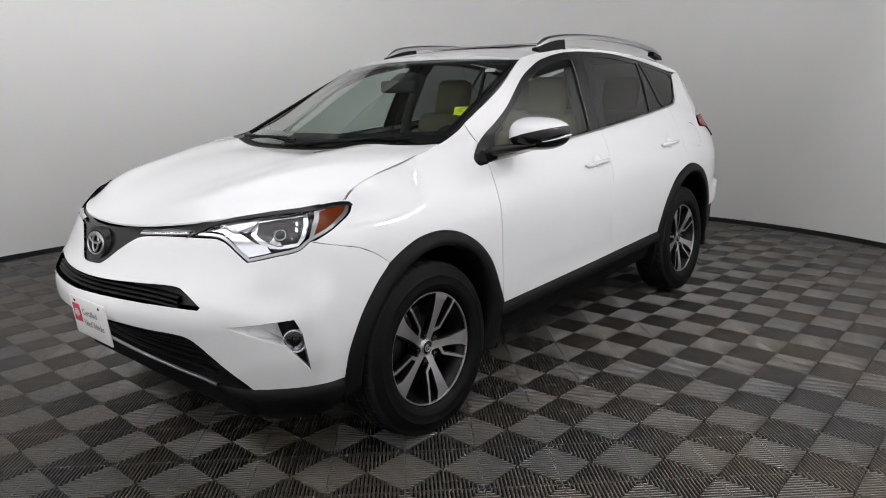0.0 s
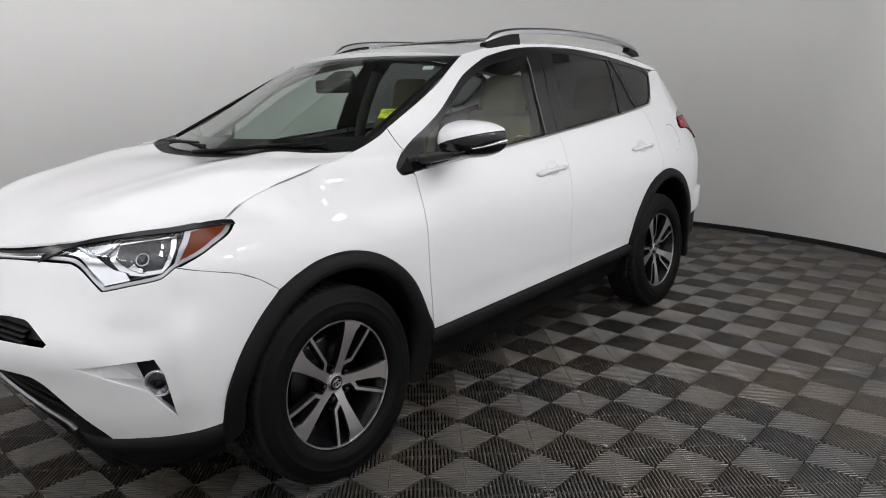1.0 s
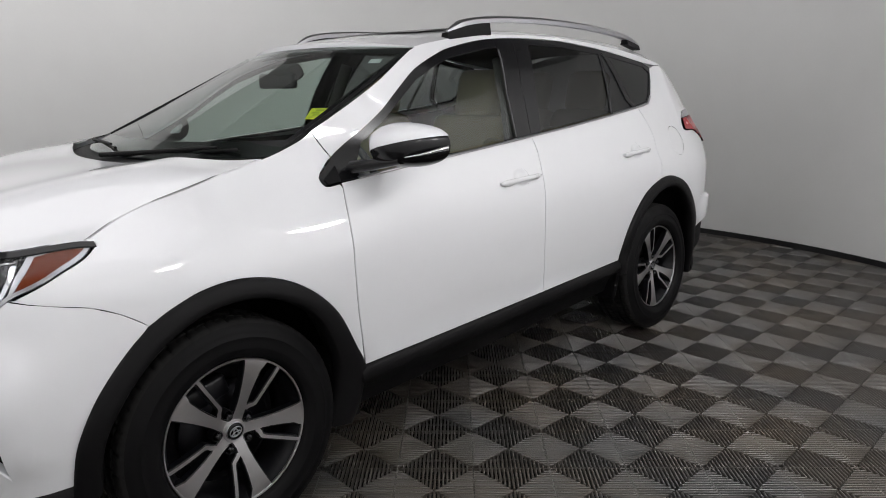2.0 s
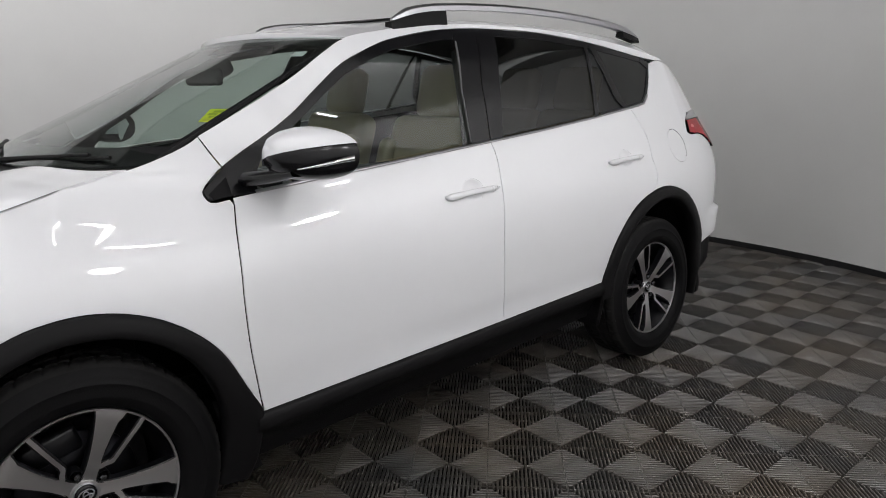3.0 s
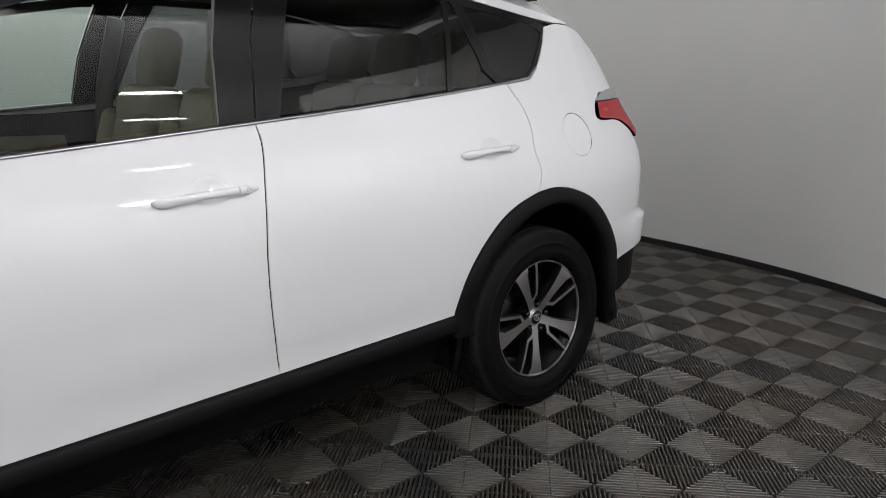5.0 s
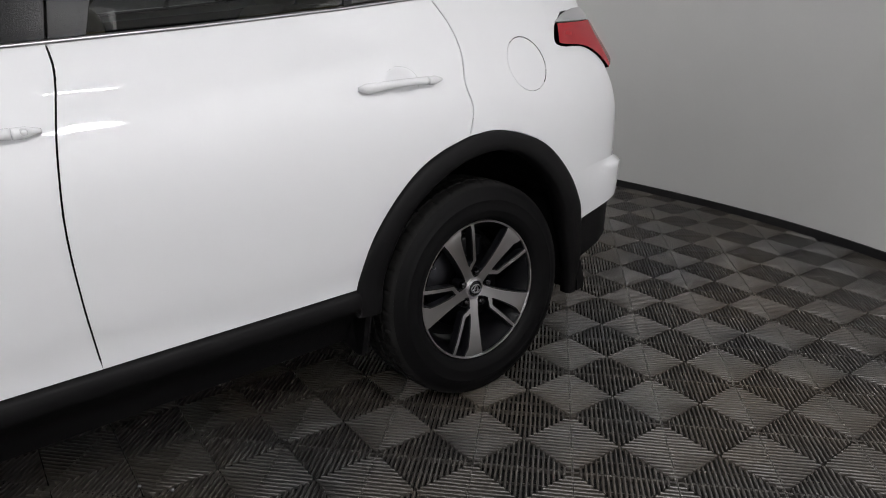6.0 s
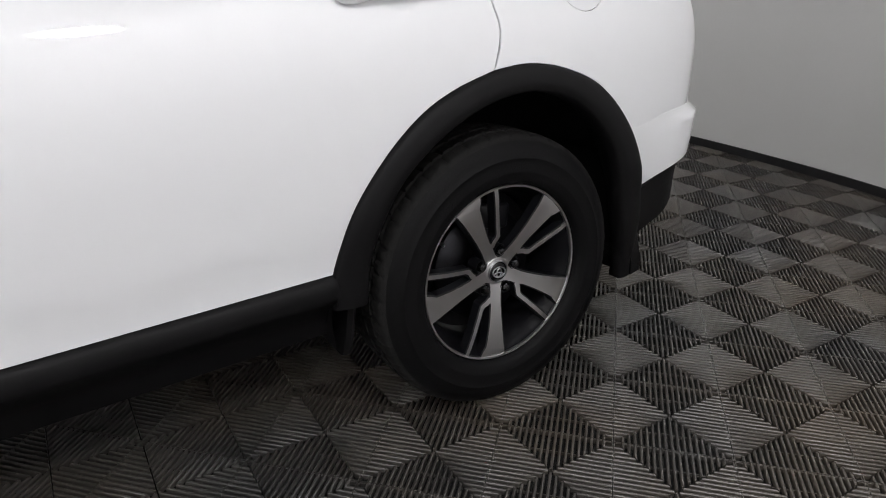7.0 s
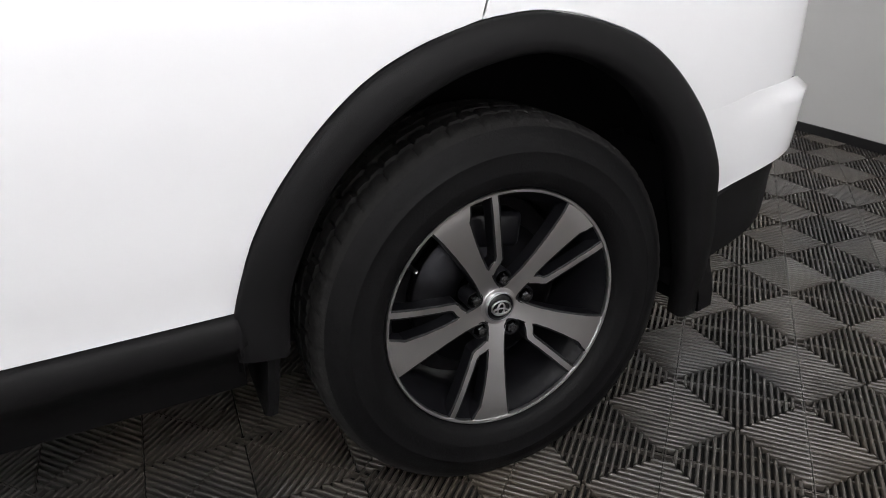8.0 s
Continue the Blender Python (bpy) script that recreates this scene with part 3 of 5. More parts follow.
# side windows, black pillars and the bright strip
for sign in (1, -1):
    L = lambda name, pts, mat, out, label="", n=1, lip=0.006, **kw: skin(name, [(sx(x), z) for x, z in pts], mat, car, label, sign=sign, out=out, lip=lip, step=0.05, **kw)
    pane_front = between(TOPLINE, 2.06, 1.13)
    pane_front = [(x, z - 0.03) for x, z in pane_front]
    gl = [(1.185, 1.349)] + between(BELT, 1.215, 2.08)
    L("front_window", pane_front + [(x, z + 0.012) for x, z in gl], GLASS, -0.012, "clear greenish front side window", lip=0)
    frame_top = between(TOPLINE, 2.246, 1.12) + [(x, z - 0.035) for x, z in between(TOPLINE, 1.13, 2.03)] + [(2.085, 1.12), (2.09, 1.078), (2.234, 1.065)]
    L("window_frame", frame_top, GLOSSBLACK, -0.003, "gloss black front window frame and corner")
    L("corner_trim", [(2.232, 1.083), (2.172, 1.124), (2.170, 1.072), (2.222, 1.068)], PLASTIC, 0.001, "matt black corner trim")
    L("centre_pillar", [(1.115, 1.575), (0.99, 1.582), (1.064, 1.385), (1.108, 1.163), (1.205, 1.154), (1.175, 1.349)], GLOSSBLACK, -0.002, "gloss black pillar of the front door")
    L("centre_pillar", [(0.984, 1.583), (0.875, 1.588), (0.955, 1.4), (1.03, 1.172), (1.101, 1.163), (1.058, 1.385)], GLOSSBLACK, -0.002, "gloss black pillar of the rear door")
    L("rear_window", [(x, z - 0.022) for x, z in between(TOPLINE, 0.885, 0.31)] + [(0.335, 1.42), (0.39, 1.236)] + [(x, z + 0.01) for x, z in between(BELT, 0.42, 1.03)] + [(0.96, 1.4)], PRIVACY, -0.008, "dark privacy rear side window", lip=0)
    L("window_rail", between(TOPLINE, 1.24, -0.14) + [(x, z - 0.026) for x, z in between(TOPLINE, -0.14, 1.24)], GLOSSBLACK, -0.003, "gloss black upper window rail")
    L("rear_divider", [(0.308, 1.545), (0.288, 1.545), (0.378, 1.234), (0.402, 1.232)], GLOSSBLACK, -0.001, "black window divider bar")
    L("small_window", [(0.295, 1.54), (0.27, 1.54), (0.2, 1.3), (0.15, 1.262), (0.385, 1.236)], PRIVACY, -0.008, "dark fixed window corner", lip=0)
    L("rear_pillar", [(0.27, 1.547), (0.23, 1.543), (0.165, 1.3), (0.118, 1.262), (0.165, 1.257), (0.21, 1.3)], GLOSSBLACK, -0.001, "gloss black rear pillar strip")
    L("quarter_window", [(0.235, 1.535), (0.05, 1.51), (-0.12, 1.475), (-0.17, 1.445), (-0.125, 1.38), (-0.06, 1.32), (-0.01, 1.288), (0.125, 1.268), (0.165, 1.3)], PRIVACY, -0.007, "dark privacy quarter window", lip=0)
    L("quarter_frame", [(-0.14, 1.499), (-0.198, 1.472), (-0.15, 1.4), (-0.075, 1.318), (-0.015, 1.277), (0.119, 1.259), (0.119, 1.27), (-0.008, 1.289), (-0.06, 1.325), (-0.13, 1.4), (-0.168, 1.446), (-0.12, 1.478)], GLOSSBLACK, -0.002, "black quarter window surround")
    L("pillar_seal", [(1.124, 1.54), (1.116, 1.54), (1.178, 1.349), (1.206, 1.165), (1.211, 1.165), (1.183, 1.349)], SEALGAP, -0.0015, "pale grey window seal", lip=0.004)
    rows = []
    for x, z in between(BELT, 2.1, 0.119) + [(-0.012, 1.274), (-0.07, 1.314)]:
        rows.append([body(sx(x), z + dz, out, sign) for dz, out in ((-0.004, -0.002), (-0.003, 0.004), (0.004, 0.004), (0.006, -0.002))])
    bm = loft(rows)
    bmesh.ops.recalc_face_normals(bm, faces=bm.faces[:])
    part("belt_strip", bm, SATIN, car, "bright metal strip below the windows")

# ---- black plastic cladding ----
def band(line, inner, mat, name, sign, lip_y, label):
    """Arch cladding: from the painted edge over a rounded face to the lip and back to the wheel house."""
    outer, inn = smooth_curve([Vector(p) for p in line], 8), smooth_curve([Vector(p) for p in inner], 8)
    n = 80
    rows = []
    for i in range(n + 1):
        a, b = (q[min(round(i / n * (len(q) - 1)), len(q) - 1)] for q in (outer, inn))
        f = i / n * (len(outer) - 1)
        k = min(int(f), len(outer) - 2)
        a = outer[k].lerp(outer[k + 1], f - k)
        f = i / n * (len(inn) - 1)
        k = min(int(f), len(inn) - 2)
        b = inn[k].lerp(inn[k + 1], f - k)
        pts = []
        for u, out in ((0.0, -0.006), (0.0, 0.006), (0.08, 0.012), (0.3, 0.017), (0.6, 0.021), (0.9, 0.021), (1.0, 0.015)):
            q = a.lerp(b, u)
            pts.append(body(sx(q.x), q.y, out))
        last = pts[-1]
        pts += [Vector((last.x, last.y - 0.03, last.z)) + Vector((b.x - a.x, 0, b.y - a.y)).normalized() * 0.004, Vector((last.x, lip_y, last.z)) + Vector((b.x - a.x, 0, b.y - a.y)).normalized() * -0.02]
        rows.append(pts)
    bm = mirrored(loft(rows), sign)
    bmesh.ops.recalc_face_normals(bm, faces=bm.faces[:])
    return part(name, bm, mat, car, label)


IN_R = [(0.40, 0.40), (0.385, 0.52), (0.325, 0.65), (0.24, 0.735), (0.14, 0.792), (0.05, 0.817), (-0.03, 0.82), (-0.12, 0.797), (-0.222, 0.735), (-0.31, 0.645), (-0.37, 0.52), (-0.40, 0.42), (-0.43, 0.32), (-0.45, 0.225)]
IN_F = [(3.03, 0.34), (3.012, 0.48), (2.95, 0.60), (2.85, 0.705), (2.72, 0.768), (2.58, 0.775), (2.45, 0.732), (2.345, 0.64), (2.28, 0.5), (2.27, 0.4), (2.285, 0.3), (2.3, 0.24)]
OUT_R = [(0.475, 0.40)] + ARCH_R + [(-0.497, 0.42), (-0.51, 0.32), (-0.525, 0.215)]
OUT_F = [(3.1, 0.30)] + ARCH_F + [(2.155, 0.36), (2.17, 0.28), (2.2, 0.215)]
for sign in (1, -1):
    band(OUT_R, IN_R, PLASTIC, "rear_arch_cladding", sign, 0.83, "matt black plastic wheel-arch cladding")
    band(OUT_F, IN_F, PLASTIC, "front_arch_cladding", sign, 0.83, "matt black plastic wheel-arch cladding")
    # sill
    rows = []
    for i in range(40):
        x = 2.17 + (0.46 - 2.17) * i / 39
        z = float(np.interp(x, [0.471, 1.119, 1.531, 1.864, 2.158], [0.479, 0.455, 0.441, 0.43, 0.421]))
        x, y, z = body(sx(x), z)
        rows.append([(x, y - 0.02, z + 0.004), (x, y + 0.004, z - 0.002), (x, y + 0.012, z - 0.012), (x, y + 0.015, z - 0.045), (x, y + 0.008, z - 0.06), (x, y - 0.03, z - 0.072), (x, y - 0.062, z - 0.13), (x, y - 0.085, z - 0.185), (x, y - 0.22, z - 0.2)])
    bm = mirrored(loft(rows), sign)
    bmesh.ops.recalc_face_normals(bm, faces=bm.faces[:])
    sharpen(part("sill_cladding", bm, PLASTIC, car, "matt black plastic sill below the doors"), 50)
    # wheel houses
    for cx, r in ((0.0, 0.465), (2.66, 0.455)):
        rows = []
        for k in range(25):
            a = math.radians(-12 + 204 * k / 24)
            rows.append([(cx + r * math.cos(a), y, 0.37 + r * math.sin(a)) for y in (0.865, 0.7, 0.5)] + [(cx + 0.1 * math.cos(a), 0.48, 0.37 + 0.1 * math.sin(a))])
        part("wheel_house", mirrored(loft(rows), sign), DARK, car, "black plastic wheel-house liner")
    # mud flaps
    for x, zb, zt, y0, y1 in ((-0.39, 0.222, 0.6, 0.66, 0.875), (2.29, 0.228, 0.5, 0.66, 0.875)):
        rows = []
        for i in range(9):
            z = zb + (zt - zb) * i / 8
            dx = -0.10 * (1 - i / 8) ** 1.3 + (0.02 if x > 1 else -0.01)
            e = 0.012 if i == 0 else 0.0
            rows.append([(x + dx + 0.03, y0 + e, z), (x + dx, y1 - e, z), (x + dx - 0.05, y1 - 0.012 - e, z), (x + dx - 0.03, y0 + e, z)])
        bm = mirrored(loft(rows, close_v=True), sign)
        bm.verts.ensure_lookup_table()
        bm.faces.new(bm.verts[:4])
        bmesh.ops.recalc_face_normals(bm, faces=bm.faces[:])
        sharpen(part("mud_flap", bm, PLASTIC, car, "black rubber mud flap behind the wheel"), 40)

# small guard ahead of the rear wheel, and the joint between sill and arch
for sign in (1, -1):
    rows = []
    for z, x0, y1 in ((0.445, 0.415, 0.885), (0.38, 0.418, 0.88), (0.31, 0.424, 0.874), (0.262, 0.43, 0.868), (0.256, 0.434, 0.862)):
        rows.append([(x0 - 0.007, 0.70, z), (x0 - 0.007, y1, z), (x0, y1 + 0.002, z), (x0 + 0.010, y1 - 0.006, z), (x0 + 0.010, 0.70, z)])
    bm = mirrored(loft(rows, close_v=True), sign)
    bm.verts.ensure_lookup_table()
    bm.faces.new(bm.verts[:5])
    bm.faces.new(bm.verts[-5:])
    bmesh.ops.recalc_face_normals(bm, faces=bm.faces[:])
    sharpen(part("splash_guard", bm, PLASTIC, car, "small black splash guard ahead of the rear wheel"), 40)
    rows = []
    for x in (0.468, 0.4725):
        z = 0.479
        x, y, z = body(sx(x), z)
        rows.append([(x, y + a, z + b) for a, b in ((0.002, 0.001), (0.0185, -0.012), (0.021, -0.046), (0.014, -0.066), (-0.026, -0.08), (-0.06, -0.14))])
    bm = mirrored(loft(rows), sign)
    bmesh.ops.recalc_face_normals(bm, faces=bm.faces[:])
    part("sill_joint", bm, DARK, car, "dark joint between sill and arch cladding")

# rear bumper: white step above, black below
for sign in (1, -1):
    white = sz([(-0.395, 0.683), (-0.452, 0.69), (-0.53, 0.705), (-0.66, 0.713), (-0.71, 0.71)]) + sz([(-0.72, 0.65), (-0.7, 0.575)], 3) + sz([(-0.62, 0.552), (-0.47, 0.504)], 3) + sz([(-0.47, 0.505), (-0.445, 0.6), (-0.398, 0.675)], 3)[1:-1]
    skin("rear_bumper_corner", white, PAINT, car, "white rear bumper corner", sign=sign, out=lambda s, z: 0.0006 + 0.028 * ease((s - sx(-0.46)) / 0.24) * ease((0.716 - z) / (0.075 - 0.05 * ease((s - sx(-0.5)) / 0.2))), lip=0.03, step=0.02)
    dark = sz([(-0.484, 0.504), (-0.62, 0.548), (-0.71, 0.572), (-0.8, 0.575), (-0.88, 0.57)]) + [(sx(-0.86), 0.45), (sx(-0.7), 0.41), (sx(-0.5), 0.36)]
    skin("rear_bumper_skirt", dark, PLASTIC, car, "black lower rear bumper", sign=sign, out=0.008, lip=0.03)
rows = []
for i in range(24):
    s = sx(-0.70) + (CS[-1] - sx(-0.70)) * i / 23
    rows.append([body(s, 0.715, -0.06), body(s, 0.71, 0.0), body(s, 0.6, 0.01), body(s, 0.56, -0.01)])
rows += [[Vector((p.x, -p.y, p.z)) for p in r] for r in rows[-2::-1]]
bm = loft(rows)
bmesh.ops.recalc_face_normals(bm, faces=bm.faces[:])
part("rear_bumper", bm, PAINT, car, "white rear bumper beam")
for sign in (1, -1):
    tail = sz([(-0.397, 1.182), (-0.376, 1.12)], 2) + sz([(-0.38, 1.116), (-0.53, 1.104), (-0.6, 1.07), (-0.64, 1.03)])[1:] + sz([(-0.74, 1.06), (-0.74, 1.12), (-0.7, 1.185), (-0.55, 1.186)], 3)
    rear = skin("tail_lamp", tail, GLOSSBLACK, car, "dark red rear lamp with a black edge", sign=sign, out=0.004, lip=0.03)
    skin("lamp_lens", inset_poly(tail, 0.0015), RED, rear, "red lens", sign=sign, out=0.01, lip=0.006)
    cap = sz([(-0.395, 1.186), (-0.46, 1.213), (-0.6, 1.232), (-0.72, 1.2), (-0.55, 1.19)], 2)
    skin("lamp_cap", cap, CAPGREY, rear, "pale upper lamp edge", sign=sign, out=0.006, lip=0.01)
    # brighter red oval laid just over the lens
    skin("lamp_glow_spot", [(sx(-0.445 + 0.022 * math.cos(k * math.pi / 8)), 1.149 + 0.008 * math.sin(k * math.pi / 8)) for k in range(16)], REDBRIGHT, rear, "brighter red oval spot on the lens", sign=sign, out=0.0107, lip=0)

# ---- front end ----
for sign in (1, -1):
    bowl = fz(HEAD, 3) + fz(HEAD_LOW, 3)[1:] + fz(HEAD_IN, 3)[1:-1]
    lamp = skin("headlamp", inset_poly(bowl, 0.004), HOUSING, car, "clear headlamp with silver reflector and amber corner", sign=sign, out=-0.05, lip=0)
    S = lambda name, pts, mat, out, label="", lip=0.012, n=3: skin(name, pts, mat, lamp, label, sign=sign, out=out, lip=lip, step=0.03)
    S("lens_cover", bowl, LENS, 0.001, "clear lens cover", lip=0)
    skin("lamp_rim", bowl, SATIN, lamp, "thin grey rim of the lamp", sign=sign, out=-0.004, lip=0.012, step=0.03, holes=[inset_poly(bowl, 0.008)])
    S("lens_edge", [(p[0], p[1] + 0.002 * ease((p[0] - 0.6) / 0.3)) for p in fz(HEAD, 3)] + [(p[0], p[1] - 0.008) for p in fz(HEAD, 3)[::-1]], GLOSSBLACK, 0.005, "dark upper lamp edge")
    S("amber_lens", [(1.023, 0.896), (1.052, 0.937), (1.098, 0.975), (1.156, 0.983), (1.236, 0.986), (1.206, 0.964), (1.154, 0.946), (1.1, 0.924)], AMBER, -0.006, "amber turn-signal lens")
    S("amber_edge", [(1.014, 0.897), (1.042, 0.939), (1.091, 0.983), (1.156, 0.991), (1.156, 0.984), (1.104, 0.977), (1.058, 0.935), (1.026, 0.9)], SATIN, -0.004, "bright edge of the turn signal", lip=0.006)
    S("light_guide", fz([(0.56, 0.916), (0.64, 0.912), (0.693, 0.886), (0.741, 0.848), (0.765, 0.838)], 3) + [(0.857, 0.853)] + fz([(0.84, 0.876), (0.80, 0.882), (0.7525, 0.899), (0.69, 0.921), (0.61, 0.926)], 3), SILVERLAMP, -0.016, "bright hook-shaped light guide")
    S("reflector", fz([(0.755, 0.95), (0.91, 0.972), (1.066, 0.981)], 2) + [(1.04, 0.94), (1.0, 0.893), (0.967, 0.869), (0.893, 0.861), (0.83, 0.866), (0.765, 0.905)], SILVERLAMP, -0.03, "silver frame of the lamp window")
    S("lamp_bowl", fz([(0.80, 0.943), (0.91, 0.955), (1.03, 0.964)], 2) + [(1.004, 0.928), (0.966, 0.882), (0.896, 0.875), (0.85, 0.882), (0.79, 0.908)], SMOKED, -0.026, "smoked projector window")
    S("upper_trim", [(0.625, 0.937), (0.72, 0.951), (0.80, 0.96), (0.785, 0.942), (0.745, 0.915), (0.69, 0.9275), (0.62, 0.9285)], SILVERLAMP, -0.014, "ribbed silver inner trim")
    S("window_bar", fz([(0.80, 0.955), (0.91, 0.967), (1.05, 0.977), (1.045, 0.967), (0.91, 0.957), (0.80, 0.945)], 2), CHROME, -0.018, "bright bar over the projector", lip=0.004)
    centre = body(0.895, 0.905, -0.03, sign)
    nrm = skin_normal(lambda s, z: body(s, z, 0, sign), 0.895, 0.905) * sign
    own = bmesh.new()
    bmesh.ops.create_uvsphere(own, u_segments=20, v_segments=10, radius=0.017)
    bmesh.ops.scale(own, vec=(1, 0.5, 1), verts=own.verts)
    bmesh.ops.transform(own, matrix=Matrix.Translation(centre) @ nrm.to_track_quat("Y", "Z").to_matrix().to_4x4(), verts=own.verts)
    part("projector_lens", own, SMOKED, lamp, "small round projector lens")
    ring = part("projector_ring", lathe([(0.017, -0.004), (0.0175, 0.004), (0.0195, 0.005), (0.021, 0.001), (0.021, -0.006)], 28), SATIN, lamp, "bright ring round the projector")
    ring.matrix_local = Matrix.Translation(centre) @ nrm.to_track_quat("Y", "Z").to_matrix().to_4x4()
    # small silver facets stand for bright glints in the smoked window
    for q, facet in enumerate(([(0.845, 0.884), (0.872, 0.876), (0.884, 0.884), (0.866, 0.897)], [(0.874, 0.874), (0.899, 0.873), (0.897, 0.884), (0.886, 0.886)], [(0.962, 0.918), (0.975, 0.915), (0.977, 0.928), (0.967, 0.931)], [(0.968, 0.937), (0.982, 0.934), (0.986, 0.946), (0.974, 0.948)])):
        S("reflector_facet", facet, SILVERLAMP, -0.022 + 0.001 * q, lip=0.004)
    rows = [[body(s, z + dz, o, sign) for dz, o in ((-0.006, -0.02), (0.0, -0.004), (0.006, -0.02))] for s, z in [(0.56 + 0.03 * k, 0.93 + 0.012 * math.sin(k)) for k in range(8)]]
    part("lamp_fins", loft(rows), SILVERLAMP, lamp, "finned inner trim")
    # fog lamp
    rim = [(a[0] + (b[0] - a[0]) * k / 8, a[1] + (b[1] - a[1]) * k / 8) for a, b in zip(hull, hull[1:] + hull[:1]) for k in range(8)]
    pocket = [body(s, z, bump_out(s, z), sign) for s, z in rim]
    floor_line = lambda q: float(np.interp(q, [0.70, 0.85, 0.875, 0.985], [0.618, 0.56, 0.46, 0.36]))
    deep = [body(s, z, -0.006 - 0.062 * ease((z - floor_line(s)) / 0.085), sign) for s, z in rim]
    bm = loft([pocket, deep], close_v=True)
    bm.faces.new([bm.verts.new(p) for p in deep])
    part("fog_pocket", bm, PAINT, car, "hollow round the fog lamp", smooth=False)
    backing = [(0.872, 0.622), (0.925, 0.632), (0.948, 0.59), (0.975, 0.462), (0.90, 0.53)]
    skin("fog_bezel", backing, GLOSSBLACK, car, "black fog lamp bezel", sign=sign, out=-0.03, lip=0.03)
    q = Vector((0.78, 0.62 * sign, 0)).to_track_quat("Y", "Z").to_matrix().to_4x4()
    fog = part("fog_lamp", lathe([(0.0, -0.016), (0.012, -0.014), (0.024, -0.006), (0.033, 0.002), (0.0365, 0.007), (0.0405, 0.0075), (0.0430, 0.0), (0.0430, -0.035)], 40), SILVERLAMP, car, "round fog lamp with a chrome ring")
    fog.matrix_local = Matrix.Translation((3.274, 0.818 * sign, 0.556)) @ q
    part("fog_lens", lathe([(0.0, 0.012), (0.019, 0.011), (0.032, 0.008), (0.0365, 0.005)], 40), pane("fog_glass", (0.45, 0.46, 0.48)), fog, "clear fog lamp lens")
    part("fog_bulb", lathe([(0.0, 0.006), (0.007, 0.004), (0.009, -0.004), (0.009, -0.014)], 16), HOUSING, fog, "dark bulb shield")

# upper grille: black smile under the bonnet with a bright bar and the round badge
TOPG = [(0, 0.905), (0.14, 0.908), (0.3, 0.925), (0.45, 0.94), (0.56, 0.945), (0.62, 0.95)]
top = fz(TOPG) + [(0.5, 0.897)] + fz(GRILLE_LOW[::-1])[1:]
grille = skin("upper_grille", top, GLOSSBLACK, car, "gloss black upper grille running into the headlamps", double=True, out=-0.006, lip=0.02)
for sign in (1, -1):
    rows = [[body(s, 0.9 + 0.07 * (s - 0.2) ** 1.5 + dz, o, sign) for dz, o in ((-0.007, 0.0), (-0.004, 0.008), (0.004, 0.01), (0.007, 0.0))] for s in [0.27 + 0.03 * k for k in range(9)]]
    part("grille_bar", loft(rows), CHROME, grille, "slim bright grille bar")
badge = part("badge", lathe([(0.0, 0.0), (0.05, 0.004), (0.058, 0.006), (0.062, 0.0), (0.062, -0.02)], 40), GLOSSBLACK, grille, "dark round badge")
spot = Matrix.Translation(body(0.0, 0.842, 0.004)) @ Matrix.Rotation(radians(-90), 4, "Z") @ Matrix.Rotation(radians(12), 4, "X") @ Matrix.Diagonal((1.3, 1, 1.12, 1))
badge.matrix_local = spot


def loops(parent, size, depth, mat):
    """Three overlapping ovals, as plain rings."""
    for rx, rz, oz in ((1.0, 0.72, 0.0), (0.36, 0.6, 0.1), (0.75, 0.28, 0.32)):
        pts = [(size * rx * math.cos(2 * math.pi * k / 28), depth, size * (oz + rz * math.sin(2 * math.pi * k / 28))) for k in range(29)]
        part("badge_ring", tube(pts, size * 0.085, 6, caps=False), mat, parent)


loops(badge, 0.05, 0.006, SATIN)
# slot between the bumper's two lips
back = fz(SLOT_TOP, 3) + fz(SLOT_LOW, 3)
slot = skin("slot_grille", back, TRIM, car, "black slot grille with thin bars", double=True, out=-0.045, lip=0)
for z in (0.694, 0.708, 0.722):
    rows = []
    for k in range(-16, 17):
        s = 0.51 * k / 16
        zz = z - 0.02 * (abs(s) / 0.51) ** 4
        rows.append([body(s, zz + dz, o) for dz, o in ((-0.003, -0.04), (-0.003, -0.014), (0.003, -0.014), (0.003, -0.04))])
    part("grille_slat", loft(rows), PLASTIC, slot)
# lower intake, chin and bright chin line: the mouth leans back to a straight lip far under the nose
MOUTH = sorted((p[0], p[1]) for p in INTAKE)


def mouth_top(s):
    z = float(np.interp(abs(s), [p[0] for p in MOUTH], [p[1] for p in MOUTH]))
    return body(abs(s), z, -0.004, 1 if s >= 0 else -1)


def chin_edge(s):
    """The chin's upper edge: straight across the middle, on the bumper's skin at the sides."""
    k = 1 if s >= 0 else -1
    lip = Vector((3.428 - 0.05 * abs(s) ** 2, 0.82 * s, 0.37))
    return lip.lerp(body(abs(s), 0.385, 0.0, k), ease((abs(s) - 0.55) / 0.25))


def mouth(s, u, deep):
    a, b = mouth_top(s), chin_edge(s)
    return a.lerp(b, u) + Vector((-deep * math.sin(math.pi * u), 0, 0))


